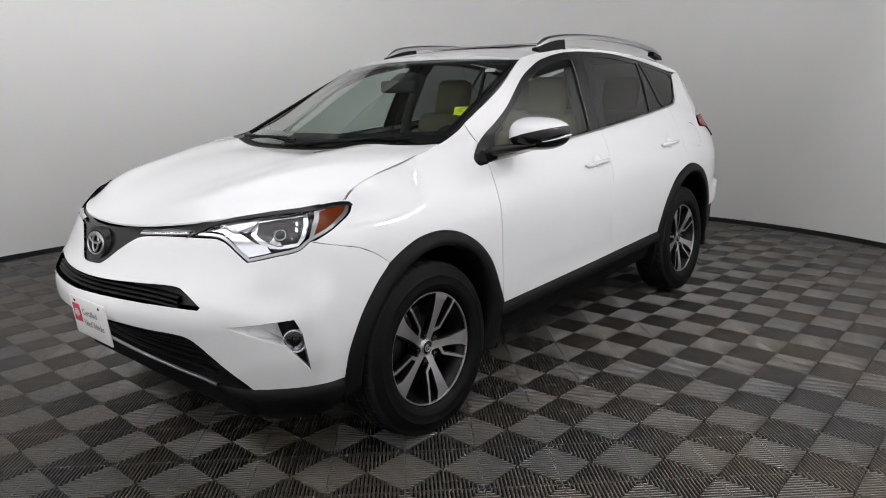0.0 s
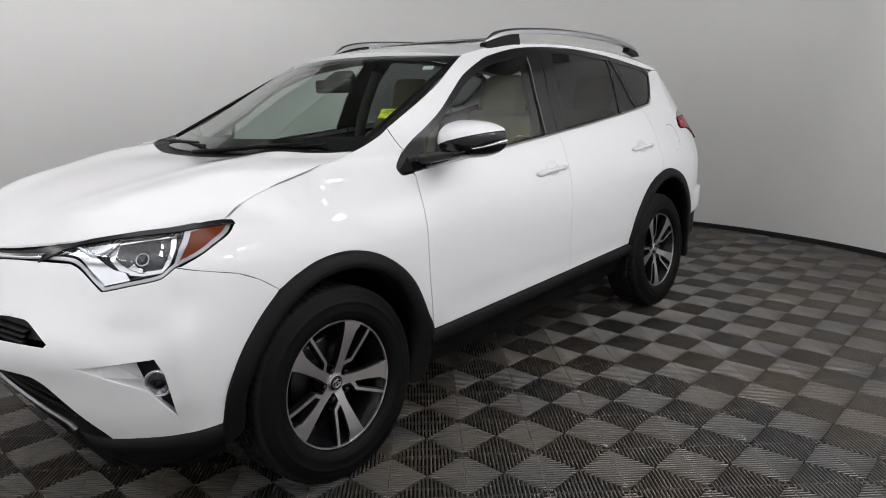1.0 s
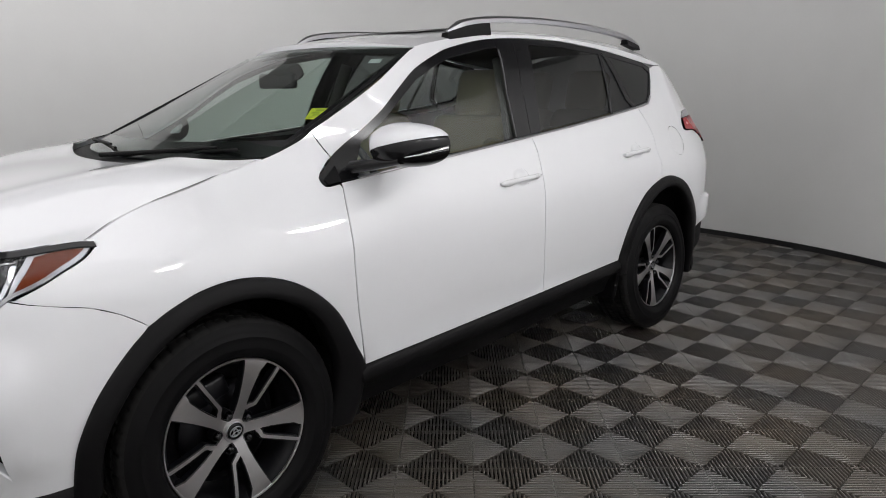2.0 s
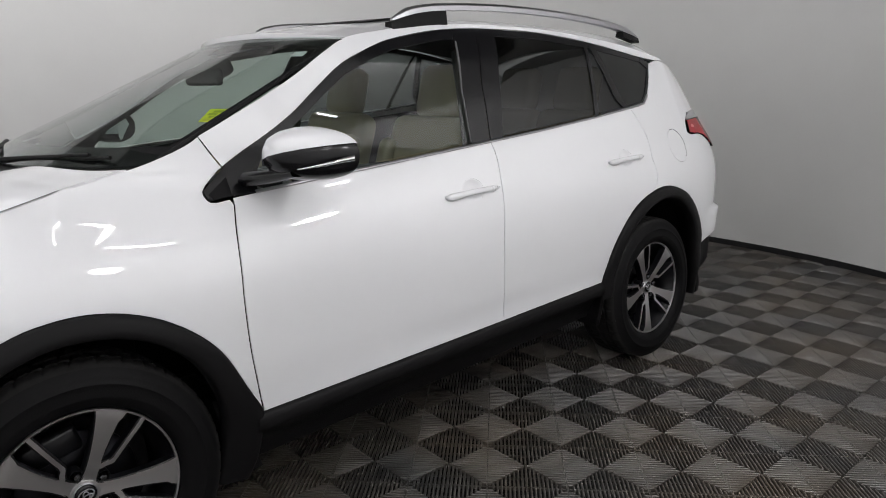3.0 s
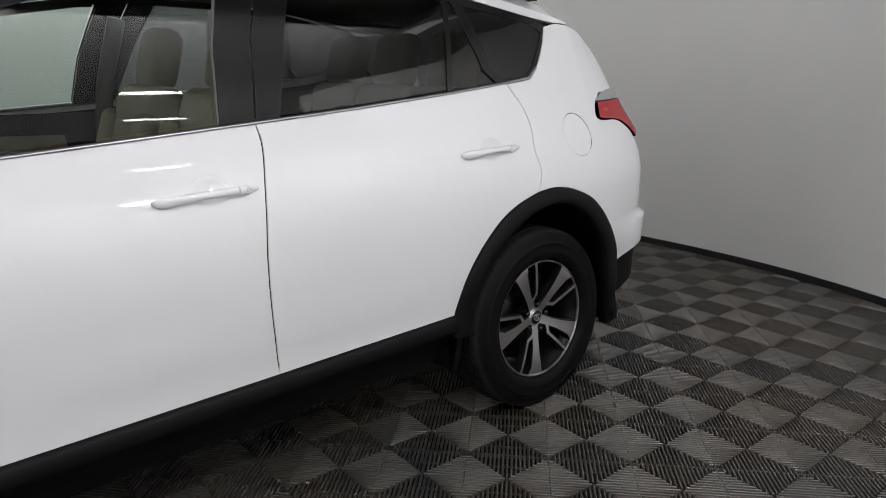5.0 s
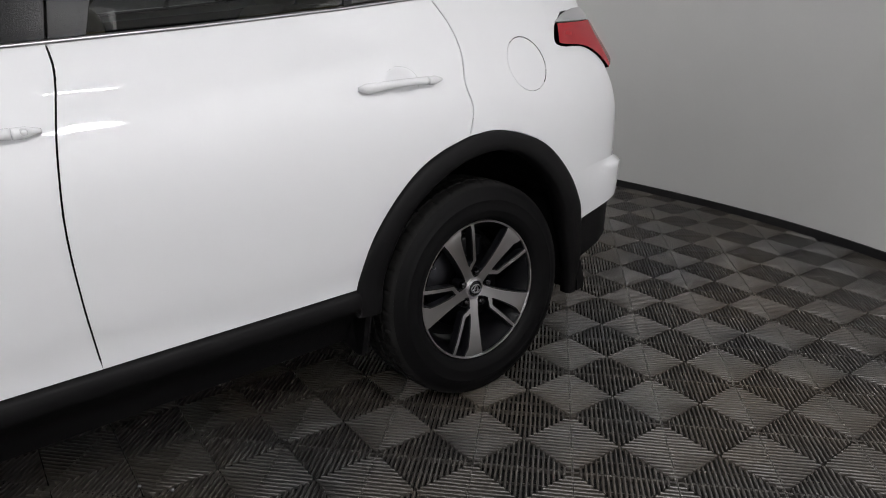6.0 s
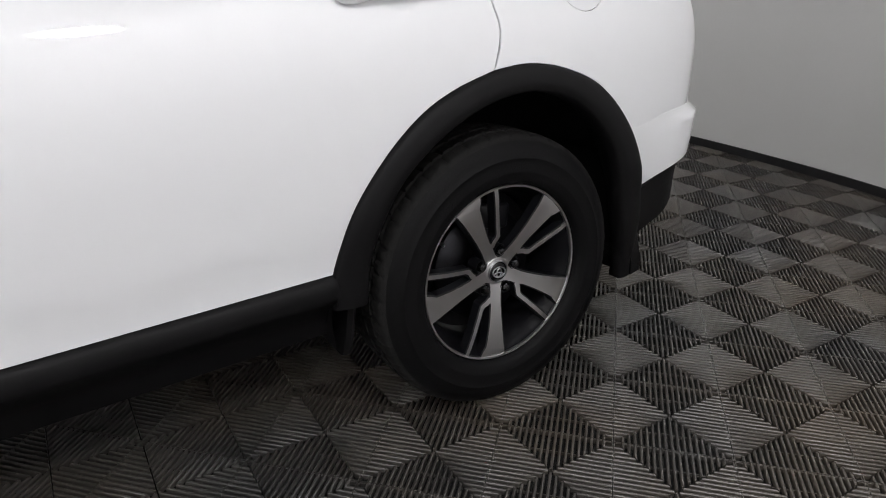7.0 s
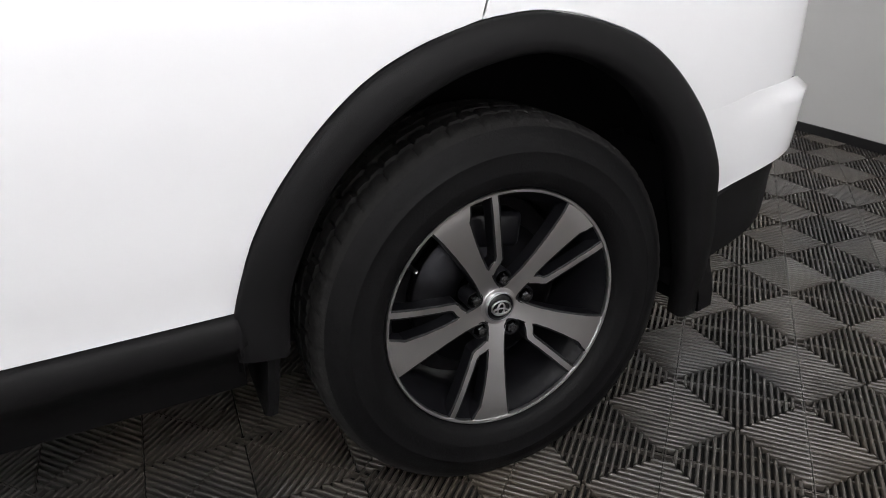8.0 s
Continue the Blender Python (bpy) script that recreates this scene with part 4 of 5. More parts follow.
rows = [[mouth(0.765 * k / 24, u, 0.06) for u in (0.0, 0.04, 0.2, 0.4, 0.6, 0.8, 0.96, 1.0)] for k in range(-24, 25)]
bm = loft(rows)
bmesh.ops.recalc_face_normals(bm, faces=bm.faces[:])
intake = part("lower_intake", bm, DARK, car, "black lower intake leaning back under the nose")
for u in (0.2, 0.35, 0.5, 0.65, 0.8):
    w = 0.6
    rows = []
    for k in range(-14, 15):
        p = mouth(w * k / 14, u, 0.06)
        rows.append([p + Vector((dx, 0, dz)) for dx, dz in ((0.0, -0.006), (0.014, -0.004), (0.014, 0.004), (0.0, 0.006))])
    part("intake_slat", loft(rows), PLASTIC, intake)
rows = []
for k in range(-34, 35):
    s = 1.13 * k / 34
    w = ease((abs(s) - 0.55) / 0.25)
    p = chin_edge(s)
    side = 1 if s >= 0 else -1
    inw = (body(abs(s), 0.385, -0.1, side) - body(abs(s), 0.385, 0, side)) * 10
    mid = [(0.03, 0.004), (0.0, 0.0), (0.03, -0.022), (0.10, -0.06), (0.2, -0.10), (0.42, -0.14)]
    out = [(0.03, 0.0), (0.0, -0.004), (-0.004, -0.05), (0.03, -0.10), (0.10, -0.16), (0.4, -0.17)]
    rows.append([p + inw * (m[0] * (1 - w) + o[0] * w) + Vector((0, 0, m[1] * (1 - w) + o[1] * w)) for m, o in zip(mid, out)])
bm = loft(rows)
bmesh.ops.recalc_face_normals(bm, faces=bm.faces[:])
part("chin", bm, PLASTIC, car, "black plastic chin below the bumper")
rows = [[chin_edge(0.64 * k / 20) + Vector((dx, 0, dz)) for dx, dz in ((-0.006, -0.008), (0.009, -0.006), (0.010, 0.002), (-0.004, 0.006))] for k in range(-20, 21)]
bm = loft(rows)
bmesh.ops.recalc_face_normals(bm, faces=bm.faces[:])
part("chin_strip", bm, SATIN, car, "bright strip along the chin")

# show plate on the bumper
plate = part("plate", box_bm(0.006, 0.29, 0.155, 0.002), CARD, car, "white card plate with a red square print")
plate.matrix_local = pose(3.65, 0.112, 0.590, 0, 6, 0)
red = part("red_square", box_bm(0.002, 0.06, 0.07), CARDRED, plate, smooth=False)
red.location = (0.0035, -0.098, 0.012)
for r in (0.017, 0.008):
    ring = part("print_ring", tube([(0, r * math.cos(k * math.pi / 10), r * 0.8 * math.sin(k * math.pi / 10)) for k in range(21)], 0.0022, 5, caps=False), CARD, plate)
    ring.location = (0.0045, -0.098, 0.012)


def writing(text, size, parent, at, turn, mat, name="writing", spacing=1.0):
    """Raised letters in the built-in font."""
    curve = bpy.data.curves.new(name, "FONT")
    curve.body, curve.size, curve.extrude, curve.align_x, curve.space_character = text, size, 0.0004, "LEFT", spacing
    tmp = new("tmp", curve)
    me = bpy.data.meshes.new_from_object(tmp.evaluated_get(bpy.context.evaluated_depsgraph_get()))
    bpy.data.objects.remove(tmp)
    bpy.data.curves.remove(curve)
    me.materials.clear()
    me.materials.append(mat)
    ob = new(name, me)
    ob.parent = parent
    ob.matrix_local = Matrix.Translation(at) @ turn
    return ob


FACE = Matrix.Rotation(radians(90), 4, "Z") @ Matrix.Rotation(radians(90), 4, "X")
writing("Certified", 0.034, plate, (0.0036, -0.052, 0.012), FACE, GREYPRINT)
writing("Used Vehicles", 0.034, plate, (0.0036, -0.052, -0.03), FACE, GREYPRINT, spacing=0.85)
for y, z in ((-0.1, 0.06), (0.1, 0.06)):
    b = part("plate_screw", lathe([(0, 0.003), (0.005, 0.002), (0.006, 0)], 12), STEEL, plate)
    b.matrix_local = Matrix.Translation((0.003, y, z)) @ Matrix.Rotation(radians(-90), 4, "Z")

# ---- wheels ----
HALF = [(0.233, 0.080), (0.2355, 0.093), (0.240, 0.105), (0.250, 0.1125), (0.266, 0.1165), (0.2685, 0.1173), (0.271, 0.1172), (0.286, 0.118), (0.300, 0.1173), (0.3015, 0.118), (0.3035, 0.1178), (0.305, 0.1163), (0.318, 0.1135), (0.332, 0.108), (0.342, 0.101)]
RIBS = [(0.342, 0.101), (0.351, 0.096), (0.3565, 0.087), (0.359, 0.071), (0.3592, 0.063), (0.3505, 0.0615), (0.3505, 0.0545), (0.3605, 0.053), (0.361, 0.034), (0.361, 0.0215), (0.3525, 0.020), (0.3525, 0.013), (0.3615, 0.0115), (0.3617, 0.0)]


def sidewall_mesh():
    bm = bmesh.new()
    for flip in (1, -1):
        own = lathe([(r, y * flip) for r, y in HALF], 144)
        add_bm(bm, own)
    bmesh.ops.recalc_face_normals(bm, faces=bm.faces[:])
    return bm


def tread_mesh():
    """Ribs with grooves between, notched shoulders and staggered cross cuts."""
    prof = RIBS + [(r, -y) for r, y in RIBS[-2::-1]]
    n, seg = len(prof), 360
    rows = []
    for k in range(seg):
        row = []
        for j, (r, y) in enumerate(prof):
            m = min(j, n - 1 - j)
            a = 2 * math.pi * (k + (0.9 if m < 5 else 0.0) * (m - 2) * 0.3) / seg
            wide = 1.0 if (k // 5) % 2 else 0.55
            if k % 5 == 0 and m <= 4:
                r -= (0.0006, 0.0022, 0.0045, 0.005, 0.005)[m] * wide
            if k % 5 == 2 and 7 <= m <= 9:
                r -= 0.006 * wide
            if k % 10 == 4 and m >= 12:
                r -= 0.006
            row.append((r * math.cos(a), y, r * math.sin(a)))
        rows.append(row)
    bm = loft(rows, close_u=True)
    bmesh.ops.recalc_face_normals(bm, faces=bm.faces[:])
    return bm


CAMBER = radians(3.0)
AXLE = 0.353


def flattened(bm, turn):
    """The tyre's foot pressed flat on the floor."""
    c, s = math.cos(radians(turn)), math.sin(radians(turn))
    for v in bm.verts:
        down = v.co.x * s - v.co.z * c
        limit = AXLE + v.co.y * math.sin(CAMBER)
        if down > limit:
            d = down - limit
            v.co.x -= d * s
            v.co.z += d * c
            v.co.y *= 1.0 + d * 0.6
    return bm


def spoke(profile, face, depth, bm):
    """A spoke between two edges given as (radius, angle from, angle to) in degrees, face(radius) along the axle."""
    rows = []
    for r, a0, a1 in profile:
        line = []
        y = face(r)
        for k in range(5):
            a = math.radians(a0 + (a1 - a0) * k / 4)
            line.append((r * math.cos(a), y, r * math.sin(a)))
        b0, b1 = math.radians(a0 - 0.35 / r * 0.6), math.radians(a1 + 0.35 / r * 0.6)
        line.append((r * math.cos(b1), y - 0.0016, r * math.sin(b1)))
        line.append((r * math.cos(b1), y - depth, r * math.sin(b1)))
        line.append((r * math.cos(b0), y - depth, r * math.sin(b0)))
        line.append((r * math.cos(b0), y - 0.0016, r * math.sin(b0)))
        rows.append(line)
    return loft(rows, close_v=True, bm=bm)


def face_at(r):
    """How far out the wheel's face stands: dished towards the hub."""
    return 0.0925 - 0.0215 * max(0.0, (0.215 - r) / 0.15) ** 1.3


def wheel_thing(name, x, y, sign, turn):
    wheel = part(name, lathe([(0.207, -0.10), (0.202, -0.05), (0.198, 0.02), (0.210, 0.06), (0.223, 0.078), (0.227, 0.088)], 72), ALLOYDARK, car, "black tyre on a five-spoke machined alloy wheel")
    tyre = part("tyre", flattened(sidewall_mesh(), turn), RUBBER, wheel, "black tyre sidewall")
    sharpen(part("tread", flattened(tread_mesh(), turn), TREAD, tyre, "worn tread ribs with notched shoulders"), 40)
    part("rim_lip", lathe([(0.2262, 0.080), (0.2270, 0.0925), (0.2280, 0.0948), (0.2325, 0.0955), (0.2339, 0.0942), (0.2345, 0.084)], 96), MACHINED, wheel, "bright machined rim lip")
    part("barrel", lathe([(0.2335, 0.086), (0.2325, -0.1), (0.203, -0.102)], 64), ALLOYDARK, wheel)
    part("backplate", lathe([(0.0, -0.03), (0.13, -0.03), (0.193, -0.04)], 48), DARK, wheel, "dark brake backing")
    part("brake_disc", lathe([(0.06, 0.005), (0.148, 0.005), (0.150, 0.0), (0.150, -0.02), (0.06, -0.02)], 64), STEEL, wheel, "steel brake disc")
    cal = part("brake_caliper", box_bm(0.07, 0.06, 0.14, 0.012), ALLOYDARK, wheel)
    cal.location = (-0.135, 0.0, 0.02)
    for k in range(5):
        a = 72 * k
        wide = [(0.030, a - 38, a + 38), (0.044, a - 27, a + 22), (0.056, a - 19, a + 15.5), (0.066, a - 15.5, a + 13.5), (0.078, a - 13, a + 12), (0.092, a - 11.4, a + 8.2), (0.12, a - 9.9, a + 6.6), (0.155, a - 9.3, a + 6.3), (0.199, a - 9.3, a + 6.8), (0.2125, a - 9.5, a + 8.6), (0.2275, a - 9.8, a + 9.8)]
        part("spoke", sharp_spoke(wide), MACHINED, wheel, "machined alloy spoke")
        thin = [(0.071, a + 8, a + 16), (0.082, a + 9.5, a + 21), (0.091, a + 14.5, a + 26), (0.099, a + 20.5, a + 28.2), (0.108, a + 21.8, a + 27.4), (0.13, a + 21.2, a + 25.8), (0.17, a + 20.7, a + 24.2), (0.2275, a + 20.4, a + 23.2)]
        part("thin_spoke", sharp_spoke(thin), MACHINED, wheel, "slim machined spoke")
        b = math.radians(a + 35.5)
        at = (0.0562 * math.cos(b), 0.062, 0.0562 * math.sin(b))
        nut = part("lug_nut", lathe([(0.0, 0.0155), (0.0075, 0.0145), (0.0102, 0.011), (0.0108, -0.012)], 6), DARKNUT, wheel, "dark chrome wheel nut")
        nut.location = at
        washer = part("nut_collar", lathe([(0.0108, -0.001), (0.0128, -0.003), (0.0132, -0.012)], 24), DARKNUT, wheel)
        washer.location = at
        cup = part("nut_seat", lathe([(0.0, -0.009), (0.0142, -0.009), (0.0150, 0.0062), (0.0164, 0.0066), (0.0176, 0.004), (0.0176, -0.03)], 28), ALLOYDARK, wheel, "dark pocket round the wheel nut")
        cup.location = at
    part("hub", lathe([(0.027, 0.0665), (0.031, 0.0672), (0.036, 0.0665), (0.039, 0.063), (0.04, 0.0)], 40), MACHINED, wheel)
    cap = part("centre_cap", lathe([(0.0, 0.0745), (0.019, 0.0738), (0.0268, 0.071), (0.0272, 0.06)], 36), GLOSSBLACK, wheel, "black centre cap with a bright ring")
    part("cap_ring", lathe([(0.0268, 0.070), (0.0273, 0.0728), (0.0286, 0.0732), (0.0294, 0.0715), (0.0297, 0.05)], 40), SATIN, wheel)
    for rx, rz, oz in ((1.0, 0.72, 0.0), (0.36, 0.6, 0.1), (0.75, 0.28, 0.32)):
        pts = [(0.0195 * (oz + rz * math.sin(2 * math.pi * q / 24)), 0.0752, 0.0195 * rx * math.cos(2 * math.pi * q / 24)) for q in range(25)]
        part("cap_oval", tube(pts, 0.0019, 6, caps=False), SATIN, cap)
    valve = part("valve", tube([(0.205, 0.050, 0.0), (0.2, 0.078, 0.0)], 0.004, 8), SATIN, wheel)
    valve.rotation_euler = (0, radians(-(33.5 + turn)), 0)
    wheel.matrix_local = Matrix.Translation((x, y, AXLE)) @ Matrix.Rotation(CAMBER * sign, 4, "X") @ (Matrix.Identity(4) if sign > 0 else Matrix.Rotation(math.pi, 4, "Z")) @ Matrix.Rotation(radians(turn), 4, "Y")
    return wheel


def sharp_spoke(profile):
    fine = []
    for p, q in zip(profile, profile[1:]):
        fine += [tuple(p[j] + (q[j] - p[j]) * k / 3 for j in range(3)) for k in range(3)]
    fine.append(profile[-1])
    bm = spoke(fine, face_at, 0.03, bmesh.new())
    for k, f in enumerate(bm.faces):
        f.material_index = 0 if k % 9 < 4 else 1
    bm.normal_update()
    bmesh.ops.recalc_face_normals(bm, faces=bm.faces[:])
    return bm


for x in (0.0, 2.66):
    for sign in (1, -1):
        w = wheel_thing("wheel", x, (0.8005 if x else 0.7885) * sign, sign, 104 if x else 82)
for ob in list(car.children_recursive):
    if ob.name.split(".")[0] in ("spoke", "thin_spoke", "hub", "lug_nut", "rim_lip", "nut_seat"):
        sharpen(ob, 14 if "spoke" in ob.name else 35)
        if "spoke" in ob.name:
            ob.data.materials.append(ALLOYDARK)

# grey strip that stands for the shaded gap between bonnet and front wing
for sign in (1, -1):
    rows = [[body(s, z + dz, o, sign) for dz, o in ((-0.0009, -0.006), (-0.0004, -0.0012), (0.0004, -0.001), (0.0009, -0.004))] for s, z in sz(SEAM_FH, 6)]
    bm = loft(rows)
    bmesh.ops.recalc_face_normals(bm, faces=bm.faces[:])
    part("bonnet_seal", bm, SEALGAP, car, "grey strip standing for the shaded gap beside the bonnet")

# ---- door handles, mirrors, rails, wipers ----
def grip_rows(x0, x1, z, u0, u1, n):
    rows = []
    for i in range(n + 1):
        u = u0 + (u1 - u0) * i / n
        x = x0 + (x1 - x0) * u
        bow = math.sin(math.pi * min(max((u + 0.02) / 1.04, 0), 1)) ** 0.5
        zz = z + 0.003 * math.sin(math.pi * u) + 0.010 * u
        y = body(sx(x), zz).y
        low = 0.008 + 0.007 * math.exp(-((u - 0.12) / 0.16) ** 2) + 0.004 * math.exp(-((u - 0.85) / 0.1) ** 2)
        low *= min(1, 0.5 + 10 * u, 0.4 + 6 * (1 - u))
        top = 0.012 * min(1, 0.5 + 8 * u, 0.4 + 6 * (1 - u))
        row = []
        for k in range(14):
            a = 2 * math.pi * k / 14
            h = top if math.sin(a) > 0 else low
            row.append((x, y + 0.003 + 0.024 * bow + 0.009 * math.cos(a), zz + h * math.sin(a)))
        rows.append(row)
    return rows


def capped(rows, sign):
    bm = loft(rows, close_v=True)
    bm.verts.ensure_lookup_table()
    n = len(rows[0])
    bm.faces.new(bm.verts[:n])
    bm.faces.new(bm.verts[-n:])
    mirrored(bm, sign)
    bmesh.ops.recalc_face_normals(bm, faces=bm.faces[:])
    return bm


def handle(x0, x1, z, cx, cz, sign, key):
    grip = part("door_handle", capped(grip_rows(x0, x1, z, 0.0, 0.795, 26), sign), PAINT, car, "white pull-type door handle")
    part("handle_end", capped(grip_rows(x0, x1, z, 0.805, 1.0, 10), sign), PAINT, grip)
    rows = [[body(s, h, out) for s, h in dent(cx, cz, r)] for r, out in ((1.012, -0.0003), (0.95, -0.0005), (0.86, -0.0014), (0.7, -0.0042), (0.5, -0.0075), (0.22, -0.0095))]
    bm = loft(rows, close_v=True)
    bm.verts.ensure_lookup_table()
    bm.faces.new(bm.verts[-28:])
    mirrored(bm, sign)
    bmesh.ops.recalc_face_normals(bm, faces=bm.faces[:])
    bm.normal_update()
    if sum(f.normal.y for f in bm.faces) * sign < 0:
        bmesh.ops.reverse_faces(bm, faces=bm.faces[:])
    part("handle_recess", bm, PAINT, grip, "dished hollow behind the handle")
    if key:
        row = grip_rows(x0, x1, z, 0.88, 0.88, 1)[0]
        c = Vector(row[0])
        lock = part("key_lock", lathe([(0.0, 0.0018), (0.0055, 0.0018), (0.0058, 0.0005), (0.0068, 0.0005), (0.007, 0.002), (0.008, 0.002), (0.0085, -0.002)], 24), PAINT, grip, "key lock")
        lock.location = (c.x, c.y * sign, c.z + 0.002)
        if sign < 0:
            lock.rotation_euler = (0, 0, math.pi)


for sign in (1, -1):
    handle(1.425, 1.155, 0.989, 1.275, 0.997, sign, sign > 0)
    handle(0.425, 0.16, 1.029, 0.285, 1.037, sign, False)
    # mirror
    def oval_ring(x, cy, cz, ry, rz, n=24, e=2.6):
        out = []
        for k in range(n):
            a = 2 * math.pi * k / n
            c, s = math.cos(a), math.sin(a)
            out.append((x, cy + ry * math.copysign(abs(c) ** (2 / e), c), cz + rz * math.copysign(abs(s) ** (2 / e), s)))
        return out
    cy, cz = 0.968, 1.187
    def head(grow, lo, hi):
        rows = []
        for x, k in ((2.13, 0.12), (2.123, 0.42), (2.10, 0.7), (2.065, 0.88), (2.02, 0.98), (1.98, 1.0), (1.96, 0.97)):
            row = []
            for p in oval_ring(x, cy, cz, 0.122 * k + grow, 0.077 * k + grow, 32):
                y, z = p[1], p[2]
                z = cz + (z - cz) * (1.0 + 0.12 * (cy - y) / 0.118) if z > cz else cz + (z - cz) * (0.98 + 0.05 * (cy - y) / 0.118)
                row.append((x - 0.05 * max(0, (y - cy) / 0.118) ** 1.5, y, z))
            rows.append(row)
        return rows
    shell = head(0.0, 0, 0)
    bm = loft(shell, close_v=True)
    bm.verts.ensure_lookup_table()
    bm.faces.new([bm.verts[k] for k in range(32)])
    bmesh.ops.bisect_plane(bm, geom=bm.verts[:] + bm.edges[:] + bm.faces[:], plane_co=(2.0, cy, cz + 0.006), plane_no=(0.0, 0.26, -1), clear_outer=True)
    mirrored(bm, sign)
    bmesh.ops.recalc_face_normals(bm, faces=bm.faces[:])
    mirror = sharpen(part("door_mirror", bm, PAINT, car, "white door mirror with black lower shell"), 60)
    bm = loft(head(-0.004, 0, 0), close_v=True)
    bm.verts.ensure_lookup_table()
    bm.faces.new([bm.verts[k] for k in range(32)])
    mirrored(bm, sign)
    bmesh.ops.recalc_face_normals(bm, faces=bm.faces[:])
    part("mirror_shell", bm, GLOSSBLACK, mirror, "gloss black lower mirror shell")
    bm = bmesh.new()
    bm.faces.new([bm.verts.new((p[0] + 0.01, p[1], p[2])) for p in head(-0.012, 0, 0)[-1]])
    mirrored(bm, sign)
    part("mirror_pane", bm, MIRRORGLASS, mirror, "mirror glass")
    rows = []
    path = smooth_curve([(2.088, 1.048, 1.160), (2.062, 1.076, 1.166), (2.026, 1.095, 1.173), (1.985, 1.105, 1.180), (1.945, 1.108, 1.184)], 5)
    for k, p in enumerate(path):
        h = 0.002 + 0.006 * k / (len(path) - 1)
        rows.append([p + Vector((-0.004, -0.006, -h)), p + Vector((0.003, 0.002, -h * 0.5)), p + Vector((0.003, 0.002, h * 0.5)), p + Vector((-0.004, -0.006, h))])
    bm = mirrored(loft(rows), sign)
    bmesh.ops.recalc_face_normals(bm, faces=bm.faces[:])
    part("mirror_signal", bm, CHROME, mirror, "clear turn-signal strip")
    rows = []
    for u in np.linspace(0, 1, 8):
        y, x = 0.82 + 0.2 * u, 2.105 - 0.035 * u
        z = 1.112 + 0.035 * u
        k = 1 - 0.45 * u
        rows.append([(x + a * k, y, z + b * k) for a, b in ((0.035, -0.018), (0.05, 0.005), (0.03, 0.026), (-0.03, 0.028), (-0.045, 0.002), (-0.02, -0.02))])
    bm = mirrored(loft(rows, close_v=True), sign)
    bmesh.ops.recalc_face_normals(bm, faces=bm.faces[:])
    part("mirror_arm", bm, GLOSSBLACK, mirror, "black mirror arm")
    if sign < 0:    # the far mirror is pushed back a little
        mirror.matrix_local = Matrix.Translation((2.08, -0.86, 0)) @ Matrix.Rotation(radians(-25), 4, "Z") @ Matrix.Translation((-2.08, 0.86, 0))
    # roof rails
    pts = smooth_curve([(1.385, 0.562, 1.612), (1.30, 0.563, 1.646), (1.15, 0.564, 1.668), (0.8, 0.566, 1.684), (0.4, 0.568, 1.679), (0.05, 0.562, 1.658), (-0.13, 0.55, 1.637), (-0.265, 0.54, 1.61)], 8)
    rows = []
    for i, p in enumerate(pts):
        e = min(1.0, 0.35 + i / 10, 0.35 + (len(pts) - 1 - i) / 10)
        rows.append([(p.x, p.y + a * e, p.z + b * e) for a, b in ((-0.018, -0.014), (-0.018, 0.006), (-0.008, 0.014), (0.008, 0.014), (0.02, 0.004), (0.021, -0.014))])
    bm = loft(rows, close_v=True)
    bm.verts.ensure_lookup_table()
    bm.faces.new(bm.verts[:6])
    bm.faces.new(bm.verts[-6:])
    mirrored(bm, sign)
    bmesh.ops.recalc_face_normals(bm, faces=bm.faces[:])
    rail = sharpen(part("roof_rail", bm, SATIN, car, "satin silver roof rail with black feet"), 40)
    for xa, xb in ((1.40, 1.13), (-0.255, -0.09)):
        rows = []
        for i in range(9):
            x = xa + (xb - xa) * i / 8
            ztop = float(np.interp(-x, [-q.x for q in pts], [q.z for q in pts])) - 0.011
            zlow = float(np.interp(-x, [-q[0] for q in EDGE], [q[2] for q in EDGE])) + (0.0 if x > 1 else 0.062)
            c = float(np.interp(-x, [-q.x for q in pts], [q.y for q in pts]))
            rows.append([(x, c - 0.024, zlow), (x, c - 0.017, ztop), (x, c + 0.018, ztop), (x, c + 0.026, zlow)])
        bm = loft(rows, close_v=True)
        bm.verts.ensure_lookup_table()
        bm.faces.new(bm.verts[:4])
        bm.faces.new(bm.verts[-4:])
        mirrored(bm, sign)
        bmesh.ops.recalc_face_normals(bm, faces=bm.faces[:])
        part("rail_foot", bm, PLASTIC, rail, "black rail foot", smooth=False)


def screen(u, v):
    """A point a little above the windscreen: u across from -1 to 1, v up from 0 to 1."""
    xc, zc = 2.62 + (1.74 - 2.62) * v, 1.15 + (1.555 - 1.15) * v
    xe, ye, ze = 2.35 + (1.62 - 2.35) * v, 0.735 + (0.62 - 0.735) * v, 1.17 + (1.535 - 1.17) * v
    a = abs(u) ** 2.2
    return Vector((xc + (xe - xc) * a, ye * u, zc + (ze - zc) * a))


for a, b in (((-0.80, 0.0), (-0.1, 0.05)), ((0.0, -0.02), (0.72, 0.05))):
    p, q = screen(*a) + Vector((0.012, 0, 0.008)), screen(*b) + Vector((0.008, 0, 0.012))
    wiper = part("wiper", tube([p.lerp(q, t) for t in np.linspace(0, 1, 8)], lambda t: 0.009 - 0.004 * t, 8), PLASTIC, car, "black windscreen wiper")
    part("wiper_blade", tube([p.lerp(q, t) - Vector((0.004, 0, 0.012)) for t in np.linspace(0.2, 1.15, 10)], 0.006, 6), PLASTIC, wiper)

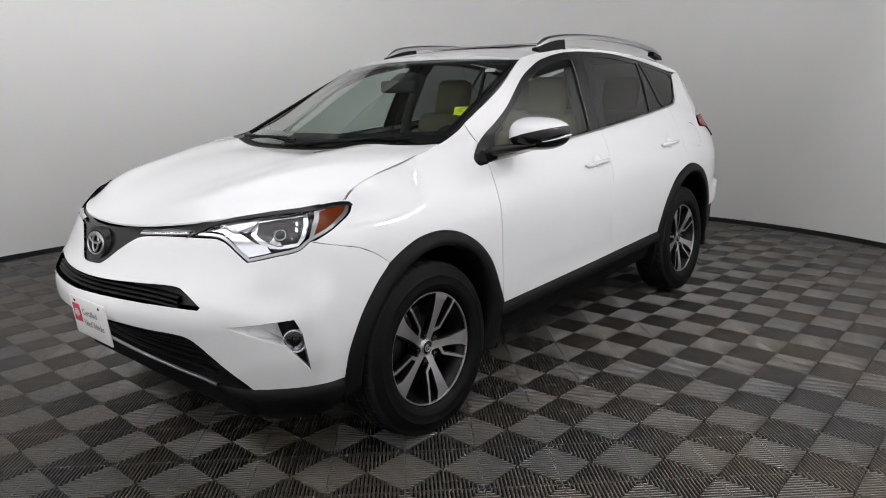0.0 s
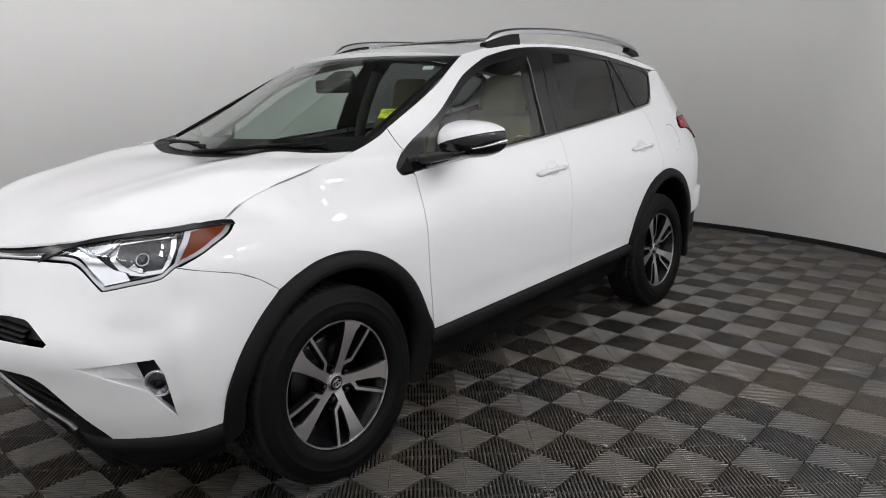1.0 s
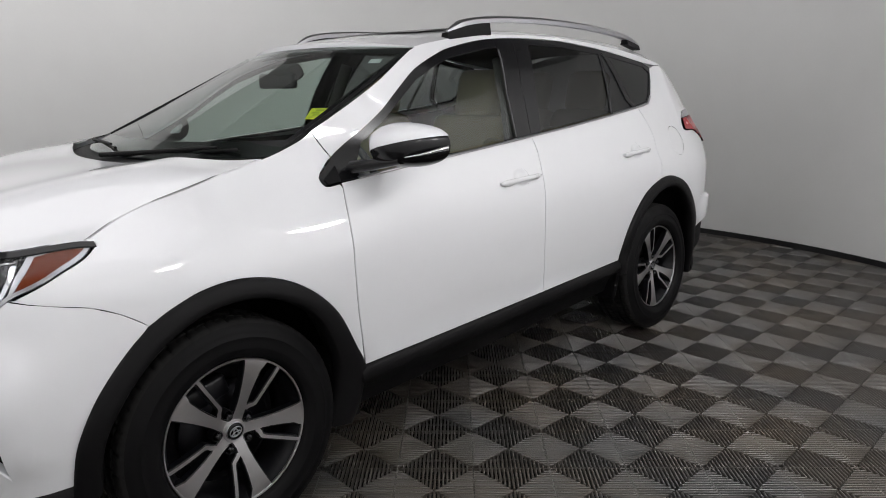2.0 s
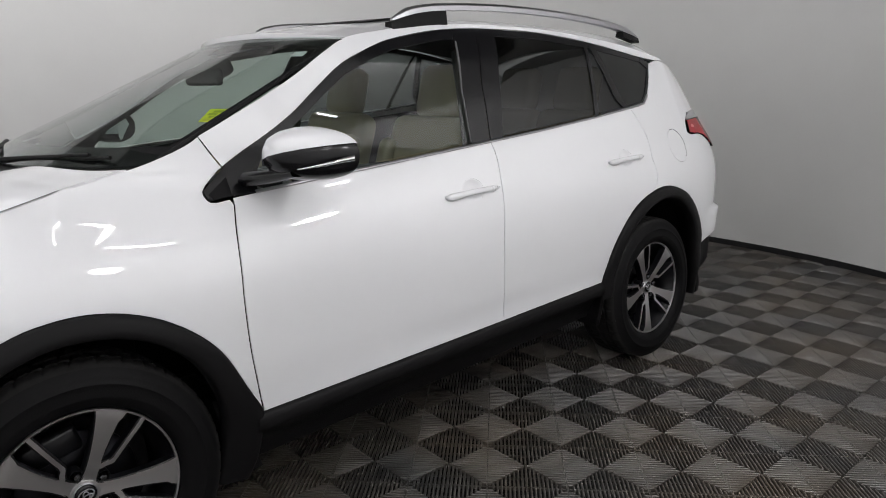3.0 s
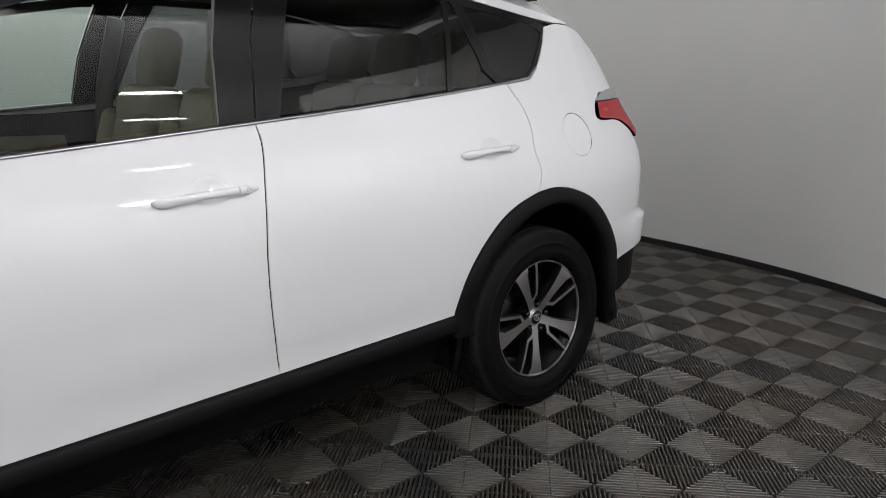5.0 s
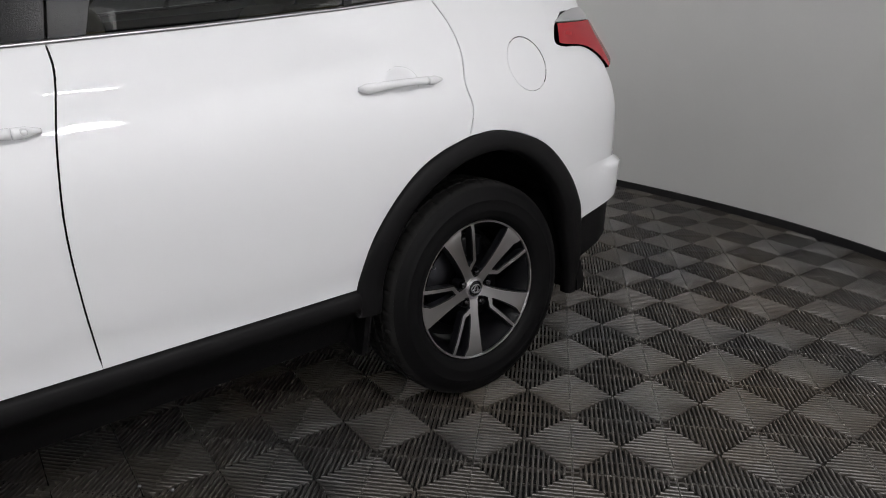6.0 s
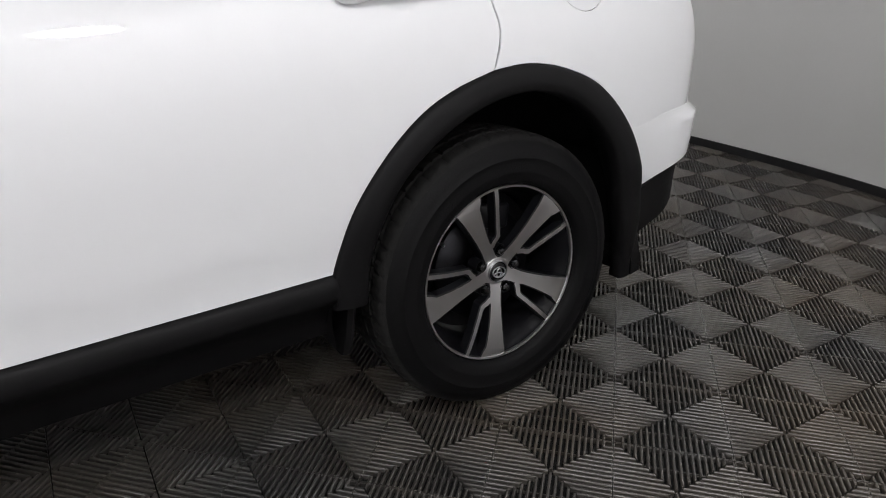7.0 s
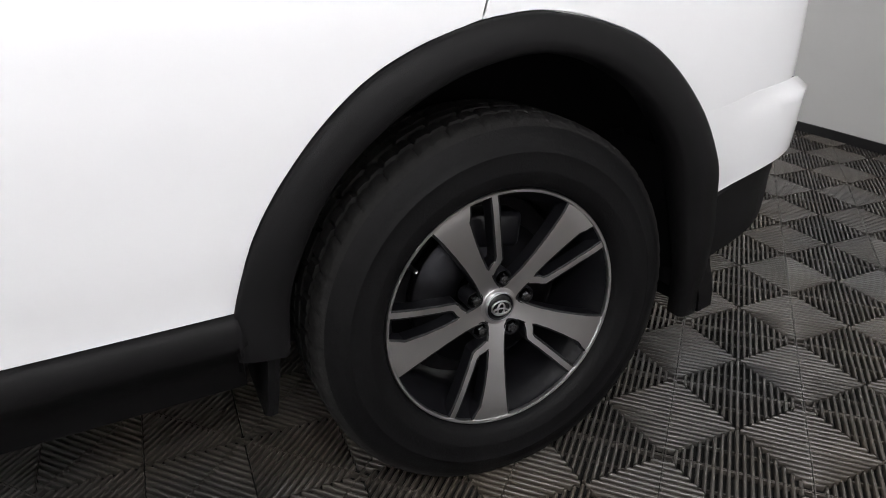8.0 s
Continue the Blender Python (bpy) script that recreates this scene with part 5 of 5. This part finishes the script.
# black ceramic edge of the windscreen, and what is stuck on it
edge_rows = []
ring = [(-0.985 + 1.97 * k / 30, 0.0) for k in range(31)] + [(0.985, k / 12) for k in range(1, 13)] + [(0.985 - 1.97 * k / 30, 1.0) for k in range(1, 31)] + [(-0.985, 1 - k / 12) for k in range(1, 12)]
for u, v in ring:
    inner = (u * 0.955, 0.13 + v * 0.80)
    edge_rows.append([screen(u, v) - Vector((0, 0, 0.004)), screen(*inner) - Vector((0, 0, 0.004))])
part("screen_edge", loft(edge_rows, close_u=True), GLOSSBLACK, car, "black printed windscreen edge")

for side in (-1, 1):
    line = [screen(0.992 * side, v) + Vector((0, 0.004 * side, 0.003)) for v in np.linspace(0.02, 0.96, 16)]
    part("screen_moulding", tube(line, 0.008, 8), PLASTIC, car, "black rubber moulding beside the windscreen")


def on_screen(name, u, v, w, h, mat, label, lift=-0.008):
    a, b, c = screen(u, v), screen(u + 0.02, v), screen(u, v + 0.02)
    n = (b - a).cross(c - a).normalized()
    if n.z < 0:
        n = -n
    m = Matrix.Translation(a + n * lift) @ n.to_track_quat("Z", "Y").to_matrix().to_4x4()
    ob = part(name, box_bm(w, h, 0.0012), mat, car, label, smooth=False)
    ob.matrix_local = m
    return ob


yellow = on_screen("price_sticker", 0.925, 0.355, 0.082, 0.075, STICKER, "bright yellow sticker inside the windscreen")
for k in range(4):
    bar = part("print_bar", box_bm(0.03 if k % 2 else 0.05, 0.012, 0.0008), STICKERINK, yellow, smooth=False)
    bar.location = (-0.015 if k % 2 else 0.005, 0.022 - 0.016 * k, 0.001)
on_screen("pale_tag", 0.84, 0.86, 0.05, 0.035, PALE, "small pale tag at the top of the windscreen")
pod = part("mirror_pod", box_bm(0.11, 0.14, 0.07, 0.025, 3), TRIM, car, "dark sensor pod behind the windscreen")
pod.matrix_local = Matrix.Translation(screen(0.0, 0.84) - Vector((0.05, 0, 0.05))) @ Matrix.Rotation(radians(25), 4, "Y")
inner = part("rear_view_mirror", box_bm(0.035, 0.23, 0.065, 0.015, 3), TRIM, car, "dark rear-view mirror")
inner.matrix_local = Matrix.Translation(screen(0.0, 0.72) - Vector((0.11, 0, 0.03))) @ Matrix.Rotation(radians(8), 4, "Z")

# ---- cabin ----
crowned([(2.45, 1.12, 2.30, 0.70, 1.12, 2, 3), (2.15, 1.10, 2.1, 0.70, 1.08, 2, 3), (1.95, 1.04, 1.95, 0.70, 1.02, 2, 3), (1.93, 0.75, 1.93, 0.70, 0.75, 2, 3)], TRIM, "dashboard", "dark moulded dashboard")
crowned([(1.66, 1.545, 1.60, 0.585, 1.515, 2, 3), (1.2, 1.605, 1.2, 0.565, 1.575, 2, 3), (0.5, 1.615, 0.5, 0.565, 1.58, 2, 3), (-0.4, 1.57, -0.35, 0.58, 1.48, 2, 3)], LINER, "headliner", "pale grey cloth headliner")
part("cabin_floor", box_bm(3.0, 1.4, 0.03, at=(0.95, 0, 0.42)), TRIM, car, "dark carpeted cabin floor", smooth=False)
for sign in (1, -1):
    card = sz([(2.2, 0.5), (2.2, 1.03), (1.1, 1.12), (0.12, 1.2), (-0.4, 1.2), (-0.45, 0.95), (0.0, 0.95), (0.35, 0.85), (0.55, 0.6), (0.55, 0.5)], 2)
    skin("door_card", card, TRIM, car, "dark inner door trim", sign=sign, out=-0.075, lip=0)
    skin("door_insert", sz([(2.0, 0.75), (2.0, 0.95), (1.25, 1.02), (1.25, 0.78)], 2), LEATHER, car, "beige door insert", sign=sign, out=-0.085, lip=0)
wheel_ring = part("steering_wheel", tube([(0, 0.185 * math.cos(2 * math.pi * k / 40), 0.185 * math.sin(2 * math.pi * k / 40)) for k in range(41)], 0.016, 10, caps=False), TRIM, car, "dark steering wheel")
wheel_ring.matrix_local = pose(1.80, 0.37, 1.03, 0, 24, 0)
part("steering_hub", box_bm(0.05, 0.17, 0.12, 0.025, 3), TRIM, wheel_ring)
part("steering_spoke", box_bm(0.02, 0.36, 0.035, 0.008), SATIN, wheel_ring)


def cushion(sx_, sy_, sz_, bevel=0.05):
    return box_bm(sx_, sy_, sz_, bevel, 4)


def seat(x, y, width):
    m = pose(x, y, 0.70, 0, -6, 0)
    base = part("seat", cushion(0.52, width, 0.16), LEATHER, car, "beige leather seat")
    base.matrix_local = m
    back = part("backrest", cushion(0.14, width, 0.62, 0.06), LEATHER, base, "beige leather backrest")
    back.matrix_local = m.inverted() @ pose(x - 0.30, y, 0.94, 0, -17, 0)
    for k in (-1, 1):
        wing = part("side_bolster", cushion(0.10, 0.09, 0.5, 0.04), LEATHER, base)
        wing.matrix_local = m.inverted() @ pose(x - 0.22, y + k * (width / 2 - 0.04), 0.90, 0, -17, 0)
    rest = part("headrest", cushion(0.11, 0.26, 0.24, 0.05), LEATHER, base, "beige headrest")
    rest.matrix_local = m.inverted() @ pose(x - 0.42, y, 1.34, 0, -14, 0)
    for k in (-0.06, 0.06):
        post = part("headrest_post", tube([(0, 0, -0.13), (0, 0, 0)], 0.006, 8), CHROME, base)
        post.matrix_local = m.inverted() @ pose(x - 0.42, y + k, 1.34, 0, -12, 0)


for y in (0.37, -0.37):
    seat(1.38, y, 0.5)
for y in (0.4, 0.0, -0.4):
    seat(0.46, y, 0.4)
for sign in (1, -1):
    pts = [(1.05, 0.57 * sign, 1.5), (1.1, 0.68 * sign, 1.2), (1.12, 0.74 * sign, 0.8)]
    part("belt_pillar", tube(smooth_curve(pts, 5), 0.035, 8), LINER, car, "grey inner centre pillar trim")
console = part("console", box_bm(0.8, 0.2, 0.3, 0.03), TRIM, car, "dark centre console")
console.location = (1.5, 0, 0.62)
under = part("underbody", box_bm(4.1, 1.3, 0.12, 0.03), DARK, car, "dark underbody")
under.location = (1.32, 0, 0.30)
bulk = part("engine_bay", box_bm(0.95, 1.2, 0.45, 0.05), DARK, car, "dark engine bay behind the grille")
bulk.location = (2.88, 0, 0.68)

# ---- unseen lamp housings ----
def lamp_housing(place, target, sx_, sy_, label):
    m = look(place, target)
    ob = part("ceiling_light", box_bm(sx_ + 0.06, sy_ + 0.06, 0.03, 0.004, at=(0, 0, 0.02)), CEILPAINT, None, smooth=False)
    ob.matrix_world = m
    tagged(ob, label, "ceiling light", "ceiling lights")
    hook = part("lamp_hanger", tube([(0, 0, 0.03), (0, 0, 0.05)], 0.02, 8), CEILPAINT, ob)


# the panel and the wall washers are added light sources out of view
LAMP_LABELS = ["unseen wide flat panel light added under the ceiling", "thin strip light hung beside the wall", "thin strip light hung beside the wall", "thin strip light hung beside the wall", "small oblong white lamp hung beside the wall", "small round white lamp hung beside the wall"] + ["unseen long wall washer added to brighten the booth"] * 4
for (lx, ly, lz, tx, ty, tz, wide, deep, watts), label in zip(LAMPS, LAMP_LABELS):
    lamp_housing((lx, ly, lz), (tx, ty, tz), wide, deep, label)

# ---- floor tiles ----
PITCH = 0.1994 * math.sqrt(2)      # a tile's side; it lies at 45 degrees to the car
TURN = radians(-1.44 + 45)
TILE_AT = Vector((-0.3184, 1.2033, 0))


def tile_shape():
    """Four fields of ribs that run out from the tile's middle, square to its sides, with slots between."""
    verts, faces = [], []
    h = PITCH / 2 - 0.0008
    count, half = 19, 0.0037
    step = 2 * h / count

    def bar(far, near, b0, b1, turn, top=0.0, low=-0.014):
        """A rib from near to far with a rounded back."""
        c, s = (1, 0, -1, 0)[turn], (0, 1, 0, -1)[turn]
        i = len(verts)
        rim = [(0.0, low), (0.0, top - 0.0022), (0.22, top - 0.0004), (0.5, top), (0.78, top - 0.0004), (1.0, top - 0.0022), (1.0, low)]
        for end in (0, 1):
            for f, z in rim:
                v = b0 + (b1 - b0) * f
                u = far if end else near[0] + (near[1] - near[0]) * f
                verts.append((u * c - v * s, u * s + v * c, z))
        for k in range(6):
            faces.append((i + k, i + k + 1, i + k + 8, i + k + 7))
        faces.append(tuple(i + k for k in range(6, -1, -1)))
        faces.append(tuple(i + 7 + k for k in range(7)))

    for turn in range(4):
        for k in range(count):
            v = -h + step * (k + 0.5)
            b0, b1 = v - half, v + half
            inner = (abs(b0) + 0.0025, abs(b1) + 0.0025)
            if max(inner) > h - 0.004:
                continue
            bar(h, inner, b0, b1, turn)
        bar(h, (h - 0.003, h - 0.003), -h, h, turn, top=-0.002)
        bar(h * 0.55, (h * 0.55 - 0.003, h * 0.55 - 0.003), -h * 0.55, h * 0.55, turn, top=-0.006)
    me = bpy.data.meshes.new("floor_tile")
    me.from_pydata(verts, [], faces)
    me.update()
    for p in me.polygons:
        p.use_smooth = len(p.vertices) == 4
    me.set_sharp_from_angle(angle=radians(70))
    me.materials.append(TILE)
    return me


tile_mesh = tile_shape()
spots = []
for i in range(-30, 31):
    for j in range(-30, 31):
        p = TILE_AT + Vector((math.cos(TURN) * i - math.sin(TURN) * j, math.sin(TURN) * i + math.cos(TURN) * j, 0)) * PITCH
        if ((abs(p.x - ROOM_X) / (ROOM_A + 0.12)) ** ROOM_N + (abs(p.y - ROOM_Y) / (ROOM_B + 0.12)) ** ROOM_N) < 1.0:
            near = math.dist((p.x, p.y), (1.0, 1.5)) if p.y > 0.6 else 99
            spots.append((near, p))
spots.sort(key=lambda q: q[0])
for near, p in spots[:300]:
    ob = new("tile", tile_mesh)
    ob.parent = floor
    ob.matrix_local = Matrix.Translation(p) @ Matrix.Rotation(TURN, 4, "Z")
base_v = np.array([v.co for v in tile_mesh.vertices])
base_f = [tuple(p.vertices) for p in tile_mesh.polygons]
rot = np.array([[math.cos(TURN), math.sin(TURN), 0], [-math.sin(TURN), math.cos(TURN), 0], [0, 0, 1]])
turned = base_v @ rot
allv, allf = [], []
for near, p in spots[300:]:
    k = len(allv) * len(turned)
    allv.append(turned + np.array(p))
    allf.extend(tuple(i + k for i in f) for f in base_f)
me = bpy.data.meshes.new("tile_field")
me.from_pydata(np.vstack(allv).tolist(), [], allf)
me.update()
me.materials.append(TILE)
field = new("tile_field", me)
field.parent = floor
tagged(field, "further ribbed dark grey floor tiles", kind="stuff")

# ---- crumbs on the floor ----
for x, y, size in ((1.066, 0.72, 0.006), (1.871, 1.535, 0.008), (1.0, 0.79, 0.006)):
    bm = bmesh.new()
    bmesh.ops.create_icosphere(bm, subdivisions=1, radius=size)
    for v in bm.verts:
        v.co *= 0.75 + 0.5 * random.random()
        v.co.z *= 0.5
    bit = part("paper_scrap", bm, GREYPRINT, None, smooth=False)
    bit.location = (x, y, size * 0.4)
    tagged(bit, "tiny grey paper scrap lying on the tiles", "litter", "scraps on the floor")
